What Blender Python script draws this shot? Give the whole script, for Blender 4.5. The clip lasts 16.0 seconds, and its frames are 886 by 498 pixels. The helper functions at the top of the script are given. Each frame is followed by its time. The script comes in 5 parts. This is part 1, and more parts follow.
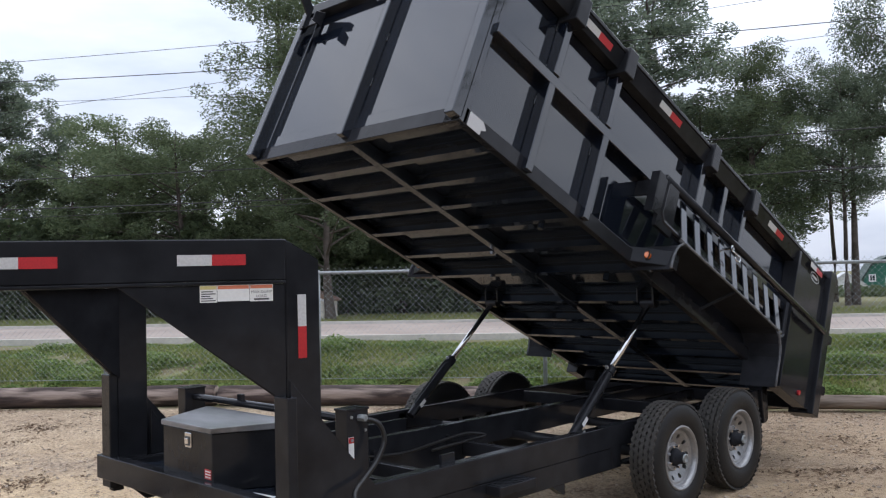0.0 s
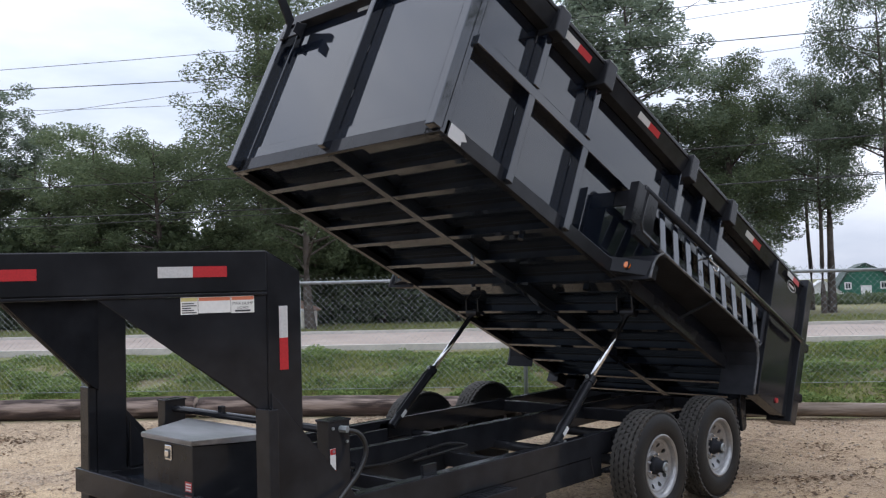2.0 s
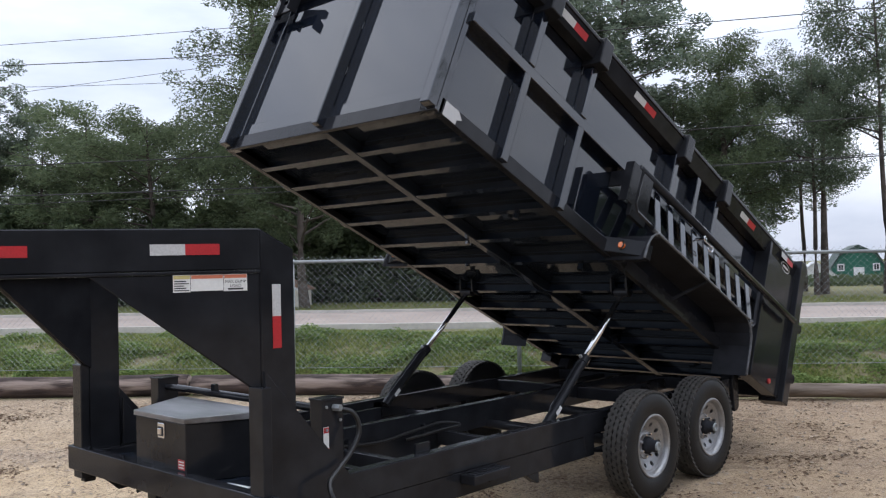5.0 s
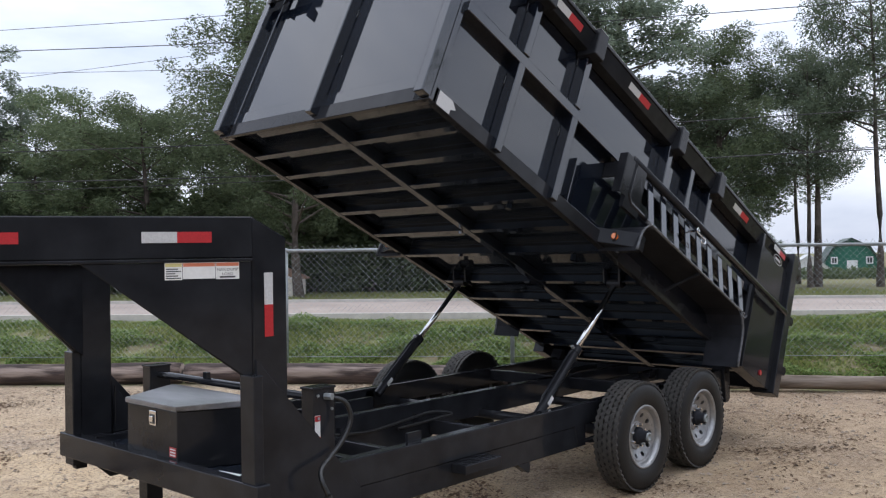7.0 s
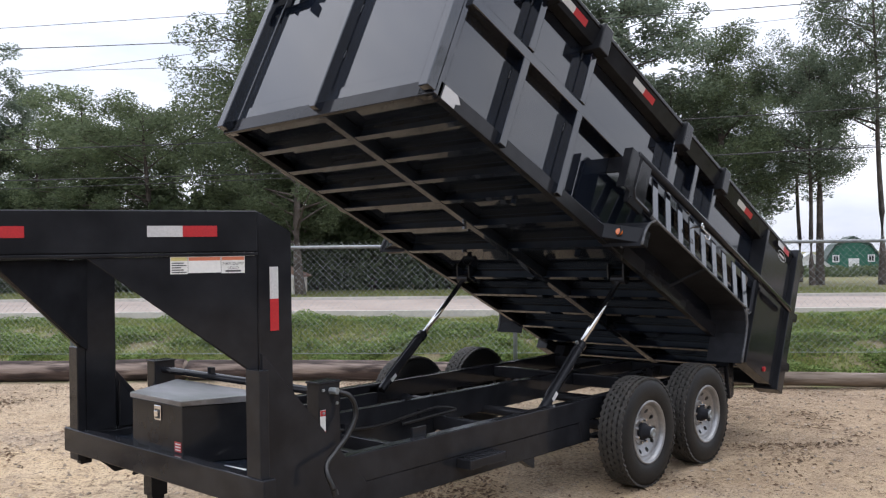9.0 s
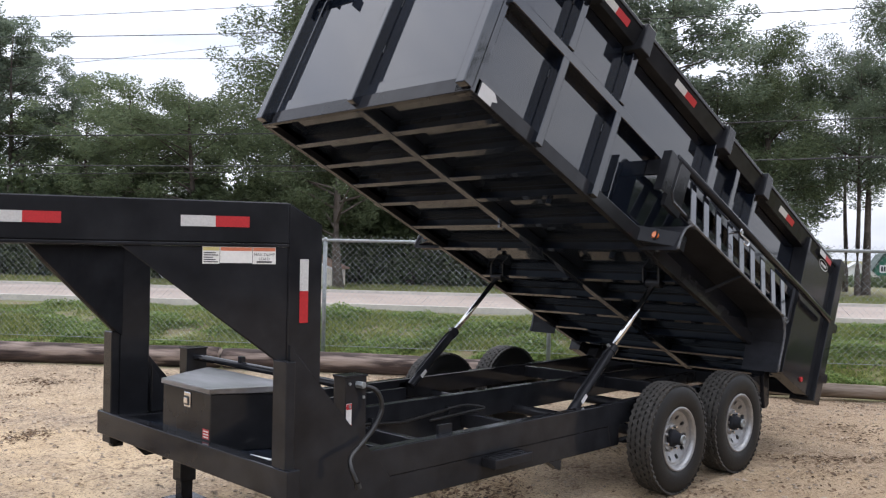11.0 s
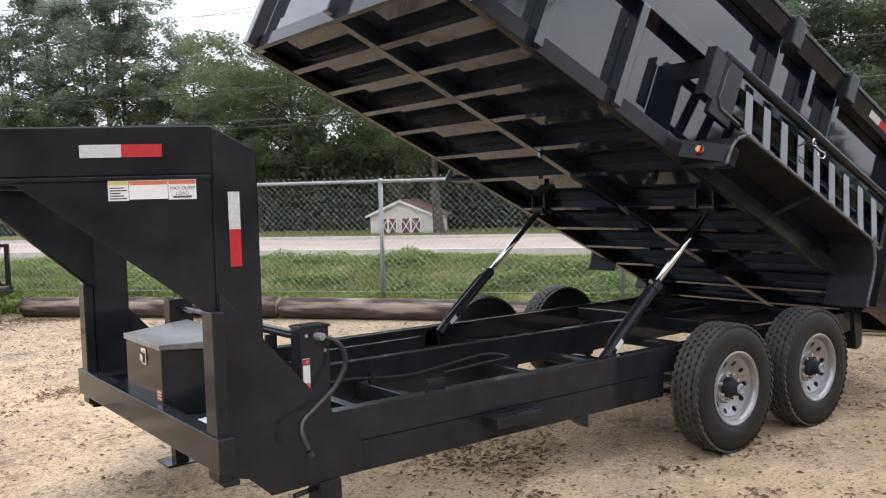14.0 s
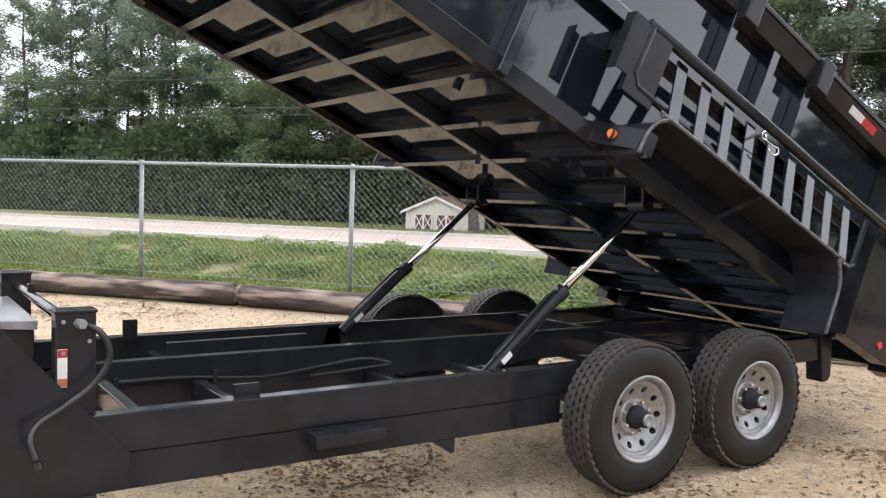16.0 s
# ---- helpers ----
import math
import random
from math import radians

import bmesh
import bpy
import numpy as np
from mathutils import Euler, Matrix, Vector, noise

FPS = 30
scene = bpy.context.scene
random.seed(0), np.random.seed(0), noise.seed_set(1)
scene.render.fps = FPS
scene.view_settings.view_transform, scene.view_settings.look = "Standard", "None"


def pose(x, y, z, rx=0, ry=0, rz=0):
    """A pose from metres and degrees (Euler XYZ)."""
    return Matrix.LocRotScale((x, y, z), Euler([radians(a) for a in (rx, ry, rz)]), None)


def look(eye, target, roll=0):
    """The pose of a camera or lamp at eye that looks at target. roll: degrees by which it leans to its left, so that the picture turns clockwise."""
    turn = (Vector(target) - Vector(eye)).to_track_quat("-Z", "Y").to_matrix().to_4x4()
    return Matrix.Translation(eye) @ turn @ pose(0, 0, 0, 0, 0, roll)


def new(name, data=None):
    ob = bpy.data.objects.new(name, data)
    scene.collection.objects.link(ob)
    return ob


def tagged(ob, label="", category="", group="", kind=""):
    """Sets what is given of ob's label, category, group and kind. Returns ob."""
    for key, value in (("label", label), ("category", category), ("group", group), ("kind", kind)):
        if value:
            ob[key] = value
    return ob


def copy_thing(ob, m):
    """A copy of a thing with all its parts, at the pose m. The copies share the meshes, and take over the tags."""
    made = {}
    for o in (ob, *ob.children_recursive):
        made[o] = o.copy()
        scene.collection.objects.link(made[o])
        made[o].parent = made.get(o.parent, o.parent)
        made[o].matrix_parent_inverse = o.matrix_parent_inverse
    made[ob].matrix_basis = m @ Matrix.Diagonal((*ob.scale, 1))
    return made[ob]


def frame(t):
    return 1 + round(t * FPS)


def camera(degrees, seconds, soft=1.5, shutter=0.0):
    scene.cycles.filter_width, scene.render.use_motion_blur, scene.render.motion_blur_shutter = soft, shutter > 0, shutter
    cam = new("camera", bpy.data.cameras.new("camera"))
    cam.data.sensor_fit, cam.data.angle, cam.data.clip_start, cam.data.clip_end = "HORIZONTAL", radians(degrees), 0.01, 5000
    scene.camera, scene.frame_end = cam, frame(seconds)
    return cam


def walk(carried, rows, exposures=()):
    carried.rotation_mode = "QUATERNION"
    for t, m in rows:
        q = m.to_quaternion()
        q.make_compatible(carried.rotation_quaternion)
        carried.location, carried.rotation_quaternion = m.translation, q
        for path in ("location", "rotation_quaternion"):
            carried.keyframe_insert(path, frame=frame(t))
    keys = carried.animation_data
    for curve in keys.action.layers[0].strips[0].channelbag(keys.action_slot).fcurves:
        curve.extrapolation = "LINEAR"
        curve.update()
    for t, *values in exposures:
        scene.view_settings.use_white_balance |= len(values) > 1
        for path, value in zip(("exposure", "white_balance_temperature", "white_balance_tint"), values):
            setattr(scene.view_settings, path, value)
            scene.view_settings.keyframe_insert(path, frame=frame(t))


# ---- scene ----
cam = camera(54.2, 16.0, soft=1.2)
PATH = [
    (0, (-5.38, -4.274, 1.645), (-3.956, -2.871, 1.718), -1.5),
    (0.5, (-5.384, -4.276, 1.641), (-3.942, -2.891, 1.7), -1.7),
    (1, (-5.385, -4.279, 1.64), (-3.934, -2.904, 1.693), -1.7),
    (1.5, (-5.395, -4.282, 1.646), (-3.943, -2.909, 1.721), -1.6),
    (2, (-5.397, -4.282, 1.653), (-3.941, -2.913, 1.746), -1.7),
    (2.5, (-5.394, -4.273, 1.65), (-3.943, -2.9, 1.743), -1.7),
    (3, (-5.392, -4.27, 1.65), (-3.937, -2.901, 1.742), -1.8),
    (3.5, (-5.393, -4.267, 1.644), (-3.933, -2.902, 1.725), -1.9),
    (4, (-5.392, -4.262, 1.646), (-3.934, -2.894, 1.707), -1.7),
    (6.5, (-5.368, -4.283, 1.651), (-3.893, -2.933, 1.686), -1.1),
    (7, (-5.375, -4.278, 1.647), (-3.902, -2.925, 1.67), -1.0),
    (7.5, (-5.385, -4.267, 1.642), (-3.92, -2.905, 1.647), -1.0),
    (8, (-5.384, -4.27, 1.633), (-3.94, -2.887, 1.615), -0.9),
    (8.5, (-5.387, -4.262, 1.635), (-3.932, -2.89, 1.626), -0.8),
    (9, (-5.385, -4.258, 1.628), (-3.914, -2.903, 1.647), -1.0),
    (9.2, (-5.388, -4.259, 1.631), (-3.927, -2.894, 1.661), -1.0),
    (11.3, (-5.322, -4.289, 1.633), (-3.926, -2.857, 1.634), 1.2),
    (11.5, (-5.296, -4.303, 1.618), (-3.912, -2.859, 1.607), 1.2),
    (12, (-5.193, -4.336, 1.611), (-3.835, -2.869, 1.547), -0.1),
    (12.5, (-5.032, -4.195, 1.585), (-3.711, -2.695, 1.511), -2.4),
    (13, (-4.842, -4.086, 1.568), (-3.614, -2.509, 1.487), -2.7),
    (13.5, (-4.612, -4.167, 1.569), (-3.453, -2.543, 1.445), -1.2),
    (14, (-4.347, -4.19, 1.54), (-3.146, -2.595, 1.426), -1.7),
    (14.2, (-4.264, -4.116, 1.514), (-3.022, -2.551, 1.425), -2.3),
    (14.5, (-4.07, -4.126, 1.523), (-2.813, -2.572, 1.462), -3.2),
    (15, (-3.768, -4.173, 1.496), (-2.529, -2.603, 1.471), -1.5),
    (15.5, (-3.439, -4.252, 1.483), (-2.242, -2.653, 1.373), -0.2),
    (16, (-3.142, -4.188, 1.444), (-2.048, -2.518, 1.33), 1.5),
]
walk(cam, [(t, look(eye, target, roll)) for t, eye, target, roll in PATH],
     exposures=[(0.0, 0.05, 6080, 12), (4.0, 0.05, 6060, 12), (7.5, 0.12, 6110, 12), (8.5, 0.30, 6350, 13), (9.0, 0.30, 6300, 13), (12.0, 0.46, 6420, 13), (13.5, 0.64, 6570, 13), (14.5, 0.66, 6420, 11), (15.5, 0.94, 6670, 13), (16.0, 1.00, 6650, 12)])

# ---- world and light ----
world = bpy.data.worlds.new("overcast_sky")
scene.world = world
world.use_nodes = True
wn, wl = world.node_tree.nodes, world.node_tree.links
wn.clear()
w_out = wn.new("ShaderNodeOutputWorld")
w_bg = wn.new("ShaderNodeBackground")
w_sky = wn.new("ShaderNodeTexSky")
w_sky.sky_type = "NISHITA"
w_sky.sun_disc = False
SUN_EL, SUN_ROT = 52.0, 72.0
w_sky.sun_elevation, w_sky.sun_rotation = radians(SUN_EL), radians(SUN_ROT)
w_sky.air_density, w_sky.dust_density = 1.0, 2.0
w_bg.inputs["Strength"].default_value = 0.116
# a cloud layer over the whole dome, thin in places
w_tc = wn.new("ShaderNodeTexCoord")
w_map = wn.new("ShaderNodeMapping")
w_map.inputs["Scale"].default_value = (1.0, 1.0, 3.2)
w_noise = wn.new("ShaderNodeTexNoise")
w_noise.inputs["Scale"].default_value = 2.1
w_noise.inputs["Detail"].default_value = 7.0
w_noise.inputs["Roughness"].default_value = 0.55
w_ramp = wn.new("ShaderNodeValToRGB")
w_ramp.color_ramp.elements[0].position = 0.30
w_ramp.color_ramp.elements[0].color = (5.6, 6.2, 7.4, 1)
w_ramp.color_ramp.elements[1].position = 0.66
w_ramp.color_ramp.elements[1].color = (10.0, 10.2, 10.7, 1)
w_mix = wn.new("ShaderNodeMix")
w_mix.data_type = "RGBA"
w_mix.inputs[0].default_value = 0.9
wl.new(w_tc.outputs["Generated"], w_map.inputs["Vector"])
wl.new(w_map.outputs["Vector"], w_noise.inputs["Vector"])
wl.new(w_noise.outputs["Fac"], w_ramp.inputs["Fac"])
wl.new(w_sky.outputs["Color"], w_mix.inputs[6])
wl.new(w_ramp.outputs["Color"], w_mix.inputs[7])
# an overcast dome is brighter overhead than at the horizon
w_sep = wn.new("ShaderNodeSeparateXYZ")
w_lift = wn.new("ShaderNodeMapRange")
w_lift.inputs["From Min"].default_value, w_lift.inputs["From Max"].default_value = 0.0, 1.0
w_lift.inputs["To Min"].default_value, w_lift.inputs["To Max"].default_value = 0.86, 1.75
w_scale = wn.new("ShaderNodeVectorMath")
w_scale.operation = "SCALE"
wl.new(w_tc.outputs["Generated"], w_sep.inputs["Vector"])
wl.new(w_sep.outputs["Z"], w_lift.inputs["Value"])
wl.new(w_mix.outputs[2], w_scale.inputs[0])
wl.new(w_lift.outputs["Result"], w_scale.inputs["Scale"])
wl.new(w_scale.outputs["Vector"], w_bg.inputs["Color"])
wl.new(w_bg.outputs["Background"], w_out.inputs["Surface"])

sun_data = bpy.data.lights.new("sun", "SUN")
sun_data.energy, sun_data.angle, sun_data.color = 1.1, radians(64), (1.0, 0.96, 0.9)
sun = new("sun", sun_data)
_a, _e = radians(SUN_ROT), radians(SUN_EL)
sun.matrix_world = look((0, 0, 30), (0 - math.sin(_a) * math.cos(_e) * 10, 0 - math.cos(_a) * math.cos(_e) * 10, 30 - math.sin(_e) * 10))


# ---- materials ----
def material(name, base, rough=0.5, metal=0.0, coat=0.0, vary=0.15, scale=8.0, bump=0.0, bump_scale=60.0,
             rough_vary=0.08, second=None, second_scale=1.3, second_at=(0.45, 0.62), per_object=0.0, stretch=None):
    m = bpy.data.materials.new(name)
    m.use_nodes = True
    nt = m.node_tree
    n, l = nt.nodes, nt.links
    b = n["Principled BSDF"]
    b.inputs["Metallic"].default_value = metal
    b.inputs["Coat Weight"].default_value = coat
    b.inputs["Coat Roughness"].default_value = 0.06
    tc = n.new("ShaderNodeTexCoord")
    where = tc.outputs["Object"]
    if stretch:
        sm = n.new("ShaderNodeMapping")
        sm.inputs["Scale"].default_value = stretch
        l.new(where, sm.inputs["Vector"])
        where = sm.outputs["Vector"]
    noise_a = n.new("ShaderNodeTexNoise")
    noise_a.inputs["Scale"].default_value = scale
    noise_a.inputs["Detail"].default_value = 6.0
    l.new(where, noise_a.inputs["Vector"])
    ramp = n.new("ShaderNodeValToRGB")
    lo = tuple(c * (1 - vary) for c in base)
    hi = tuple(min(1, c * (1 + vary)) for c in base)
    ramp.color_ramp.elements[0].position, ramp.color_ramp.elements[0].color = 0.3, (*lo, 1)
    ramp.color_ramp.elements[1].position, ramp.color_ramp.elements[1].color = 0.7, (*hi, 1)
    l.new(noise_a.outputs["Fac"], ramp.inputs["Fac"])
    colour = ramp.outputs["Color"]
    if second:
        noise_b = n.new("ShaderNodeTexNoise")
        noise_b.inputs["Scale"].default_value = second_scale
        noise_b.inputs["Detail"].default_value = 5.0
        l.new(where, noise_b.inputs["Vector"])
        mask = n.new("ShaderNodeValToRGB")
        mask.color_ramp.elements[0].position, mask.color_ramp.elements[1].position = second_at
        l.new(noise_b.outputs["Fac"], mask.inputs["Fac"])
        mix = n.new("ShaderNodeMix")
        mix.data_type = "RGBA"
        l.new(mask.outputs["Color"], mix.inputs[0])
        l.new(colour, mix.inputs[6])
        mix.inputs[7].default_value = (*second, 1)
        colour = mix.outputs[2]
    if per_object:
        info = n.new("ShaderNodeObjectInfo")
        span = n.new("ShaderNodeMapRange")
        span.inputs["To Min"].default_value, span.inputs["To Max"].default_value = 1 - per_object, 1 + per_object
        l.new(info.outputs["Random"], span.inputs["Value"])
        hsv = n.new("ShaderNodeHueSaturation")
        l.new(span.outputs["Result"], hsv.inputs["Value"])
        l.new(colour, hsv.inputs["Color"])
        colour = hsv.outputs["Color"]
    l.new(colour, b.inputs["Base Color"])
    rr = n.new("ShaderNodeMapRange")
    rr.inputs["To Min"].default_value = max(0.02, rough - rough_vary)
    rr.inputs["To Max"].default_value = min(1.0, rough + rough_vary)
    l.new(noise_a.outputs["Fac"], rr.inputs["Value"])
    l.new(rr.outputs["Result"], b.inputs["Roughness"])
    if bump:
        noise_c = n.new("ShaderNodeTexNoise")
        noise_c.inputs["Scale"].default_value = bump_scale
        noise_c.inputs["Detail"].default_value = 8.0
        l.new(where, noise_c.inputs["Vector"])
        bp = n.new("ShaderNodeBump")
        bp.inputs["Strength"].default_value = bump
        bp.inputs["Distance"].default_value = 0.02
        l.new(noise_c.outputs["Fac"], bp.inputs["Height"])
        l.new(bp.outputs["Normal"], b.inputs["Normal"])
    return m


def leaf_material(name, dark, light):
    """Foliage: colour varies from leaf to leaf, and some light passes through."""
    m = bpy.data.materials.new(name)
    m.use_nodes = True
    n, l = m.node_tree.nodes, m.node_tree.links
    b = n["Principled BSDF"]
    geo = n.new("ShaderNodeNewGeometry")
    info = n.new("ShaderNodeObjectInfo")
    ramp = n.new("ShaderNodeValToRGB")
    ramp.color_ramp.elements[0].color, ramp.color_ramp.elements[1].color = (*dark, 1), (*light, 1)
    l.new(geo.outputs["Random Per Island"], ramp.inputs["Fac"])
    span = n.new("ShaderNodeMapRange")
    span.inputs["To Min"].default_value, span.inputs["To Max"].default_value = 0.75, 1.2
    l.new(info.outputs["Random"], span.inputs["Value"])
    hsv = n.new("ShaderNodeHueSaturation")
    l.new(span.outputs["Result"], hsv.inputs["Value"])
    l.new(ramp.outputs["Color"], hsv.inputs["Color"])
    l.new(hsv.outputs["Color"], b.inputs["Base Color"])
    b.inputs["Roughness"].default_value = 0.65
    b.inputs["Specular IOR Level"].default_value = 0.2
    tr = n.new("ShaderNodeBsdfTranslucent")
    l.new(hsv.outputs["Color"], tr.inputs["Color"])
    mx = n.new("ShaderNodeMixShader")
    mx.inputs[0].default_value = 0.48
    l.new(b.outputs["BSDF"], mx.inputs[1])
    l.new(tr.outputs["BSDF"], mx.inputs[2])
    l.new(mx.outputs["Shader"], n["Material Output"].inputs["Surface"])
    return m


M_PAINT = material("black_gloss_paint", (0.0185, 0.0192, 0.0222), rough=0.10, vary=0.3, scale=5, bump=0.012, bump_scale=9, rough_vary=0.05)
M_PAINT.node_tree.nodes["Principled BSDF"].inputs["Specular IOR Level"].default_value = 0.18
M_PANEL = material("black_gloss_sheet", (0.0075, 0.0100, 0.0160), rough=0.05, coat=0.0, vary=0.3, scale=3, bump=0.012, bump_scale=1.7, rough_vary=0.03)
M_PANEL.node_tree.nodes["Principled BSDF"].inputs["Specular IOR Level"].default_value = 0.95
M_UNDER = material("black_underside_paint", (0.016, 0.021, 0.031), rough=0.045, vary=0.3, scale=4, bump=0.02, bump_scale=2.2, rough_vary=0.03)
M_UNDER.node_tree.nodes["Principled BSDF"].inputs["Specular IOR Level"].default_value = 0.35
M_UNDER.node_tree.nodes["Principled BSDF"].inputs["Specular Tint"].default_value = (0.86, 0.93, 1.0, 1)
M_RUBBER = material("tyre_rubber", (0.0115, 0.0112, 0.0112), rough=0.55, vary=0.2, scale=18, bump=0.08, bump_scale=140, second=(0.022, 0.020, 0.018), second_scale=5, second_at=(0.58, 0.85))
M_MATTE = material("matte_black_undercoat", (0.020, 0.021, 0.025), rough=0.7, vary=0.4, scale=6, bump=0.15, bump_scale=40)
M_MATTE.node_tree.nodes["Principled BSDF"].inputs["Specular IOR Level"].default_value = 0.12
M_RUBBER.node_tree.nodes["Principled BSDF"].inputs["Specular IOR Level"].default_value = 0.3
M_HOSE = material("hose_rubber", (0.010, 0.010, 0.010), rough=0.4, vary=0.2, scale=30)
M_SILVER = material("silver_wheel_paint", (0.31, 0.31, 0.312), rough=0.36, metal=0.7, vary=0.12, scale=25, bump=0.05, bump_scale=90)
M_CHROME = material("chrome", (0.72, 0.72, 0.73), rough=0.1, metal=1.0, vary=0.05, scale=20)
M_GALV = material("galvanised_steel", (0.30, 0.32, 0.325), rough=0.5, metal=0.5, vary=0.15, scale=22, bump=0.05)
M_RED = material("red_reflective_tape", (0.42, 0.018, 0.024), rough=0.35, vary=0.12, scale=120)
M_WHITE = material("white_reflective_tape", (0.52, 0.52, 0.52), rough=0.35, vary=0.1, scale=120)
M_PAPER = material("white_label_vinyl", (0.72, 0.72, 0.70), rough=0.45, vary=0.05, scale=60)
M_ORANGE = material("orange_label_vinyl", (0.55, 0.17, 0.09), rough=0.45, vary=0.08, scale=60)
M_YELLOW = material("yellow_label_vinyl", (0.55, 0.48, 0.20), rough=0.45, vary=0.08, scale=60)
M_INK = material("label_ink", (0.05, 0.05, 0.05), rough=0.6, vary=0.1, scale=60)
M_AMBER = material("amber_lens", (0.85, 0.20, 0.03), rough=0.18, coat=0.8, vary=0.1, scale=90)
M_LENS = material("red_lens", (0.45, 0.012, 0.02), rough=0.18, coat=0.8, vary=0.1, scale=90)
M_ROAD = material("pale_concrete_road", (0.375, 0.310, 0.265), rough=0.85, vary=0.1, scale=1.5, bump=0.1, bump_scale=50, second=(0.32, 0.262, 0.225), second_scale=0.3)
M_CURB = material("concrete_kerb", (0.50, 0.47, 0.42), rough=0.85, vary=0.12, scale=4, bump=0.15)
M_LOG = material("weathered_log", (0.062, 0.042, 0.035), rough=0.9, vary=0.8, scale=14, bump=1.0, bump_scale=24, second=(0.30, 0.235, 0.195), second_scale=7, second_at=(0.52, 0.64), stretch=(0.13, 1.0, 1.0))
# black base with pale grey patches mixed in, and sheen below
M_LID = material("pale_patched_lid", (0.016, 0.017, 0.020), rough=0.16, vary=0.4, scale=4, bump=0.03, bump_scale=3, rough_vary=0.12, second=(0.36, 0.36, 0.375), second_scale=2.6, second_at=(0.38, 0.66), stretch=(1.0, 0.35, 1.0))
M_LID.node_tree.nodes["Principled BSDF"].inputs["Specular IOR Level"].default_value = 0.9
M_LID.node_tree.nodes["Principled BSDF"].inputs["Sheen Weight"].default_value = 0.45
M_LID.node_tree.nodes["Principled BSDF"].inputs["Sheen Roughness"].default_value = 0.35
M_TIMBER = material("grey_timber", (0.17, 0.13, 0.095), rough=0.9, vary=0.4, scale=14, bump=0.8, bump_scale=30, second=(0.26, 0.21, 0.17), second_scale=9, second_at=(0.52, 0.68), stretch=(0.13, 1.0, 1.0))
M_WELD = material("painted_weld", (0.075, 0.078, 0.085), rough=0.22, vary=0.3, scale=30)
M_LITTER = leaf_material("dead_leaves", (0.09, 0.062, 0.042), (0.28, 0.19, 0.125))
M_BARK = material("pine_bark", (0.062, 0.050, 0.042), rough=0.95, vary=0.4, scale=6, bump=0.8, bump_scale=14, second=(0.11, 0.09, 0.078), second_scale=2)
M_ROCK = material("pebbles", (0.36, 0.29, 0.22), rough=0.9, vary=0.5, scale=3, bump=0.2)
M_LEAF_OAK = leaf_material("oak_leaves", (0.096, 0.128, 0.074), (0.185, 0.222, 0.120))
# leaf colour lightened to stand for bright sky behind the right-hand trees
M_LEAF_BACKLIT = leaf_material("sweetgum_leaves", (0.110, 0.146, 0.100), (0.196, 0.234, 0.150))
M_LEAF_PINE = leaf_material("pine_needles", (0.122, 0.156, 0.118), (0.220, 0.262, 0.185))
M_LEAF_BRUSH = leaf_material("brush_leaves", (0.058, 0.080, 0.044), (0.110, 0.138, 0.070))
M_GRASS = leaf_material("grass_blades", (0.095, 0.135, 0.04), (0.28, 0.30, 0.10))
M_WEED = leaf_material("weed_leaves", (0.11, 0.19, 0.05), (0.33, 0.42, 0.13))
M_TREAD = material("dusty_tread_rubber", (0.038, 0.035, 0.031), rough=0.75, vary=0.35, scale=30, bump=0.2, bump_scale=120, second=(0.060, 0.053, 0.045), second_scale=9, second_at=(0.5, 0.75))
M_CLAY_WALL = material("cream_siding", (0.62, 0.58, 0.50), rough=0.8, vary=0.08, scale=5)
M_WHITE_WALL = material("white_siding", (0.70, 0.70, 0.70), rough=0.75, vary=0.08, scale=2)
M_SHINGLE = material("brown_shingles", (0.26, 0.16, 0.11), rough=0.9, vary=0.25, scale=9, bump=0.4)
M_GREEN_WALL = material("green_siding", (0.02, 0.115, 0.075), rough=0.75, vary=0.12, scale=2)
M_GREY_ROOF = material("pale_metal_roof", (0.55, 0.56, 0.58), rough=0.5, vary=0.1, scale=2)
M_DARK_ROOF = material("dark_green_roof", (0.03, 0.055, 0.045), rough=0.7, vary=0.2, scale=2)
M_BARN_DOOR = material("maroon_door_paint", (0.12, 0.035, 0.028), rough=0.7, vary=0.15, scale=8)
M_GLASS = material("dark_window_glass", (0.03, 0.035, 0.04), rough=0.08, vary=0.1, scale=3)
M_CABLE = material("cable", (0.03, 0.03, 0.032), rough=0.6, vary=0.1, scale=3)


# ---- mesh helpers ----
def part(name, bm, mat, parent=None, label="", smooth=False, matrix=None):
    """One mesh object from a bmesh, under a thing or a part."""
    me = bpy.data.meshes.new(name)
    bmesh.ops.recalc_face_normals(bm, faces=bm.faces)
    bm.to_mesh(me)
    bm.free()
    me.materials.append(mat)
    if smooth:
        me.polygons.foreach_set("use_smooth", [True] * len(me.polygons))
    ob = new(name, me)
    if parent is not None:
        ob.parent = parent
    if matrix is not None:
        ob.matrix_basis = matrix
    if label:
        ob["label"] = label
    return ob


def again(ob, parent, matrix=None, name=None):
    """One more object on the same mesh."""
    o = new(name or ob.name.split(".")[0], ob.data)
    o.parent = parent
    if matrix is not None:
        o.matrix_basis = matrix
    if "label" in ob:
        o["label"] = ob["label"]
    return o


def thing(name, label, category, group="", matrix=None, kind=""):
    e = new(name)
    e.empty_display_size = 0.2
    if matrix is not None:
        e.matrix_basis = matrix
    return tagged(e, label, category, group, kind)


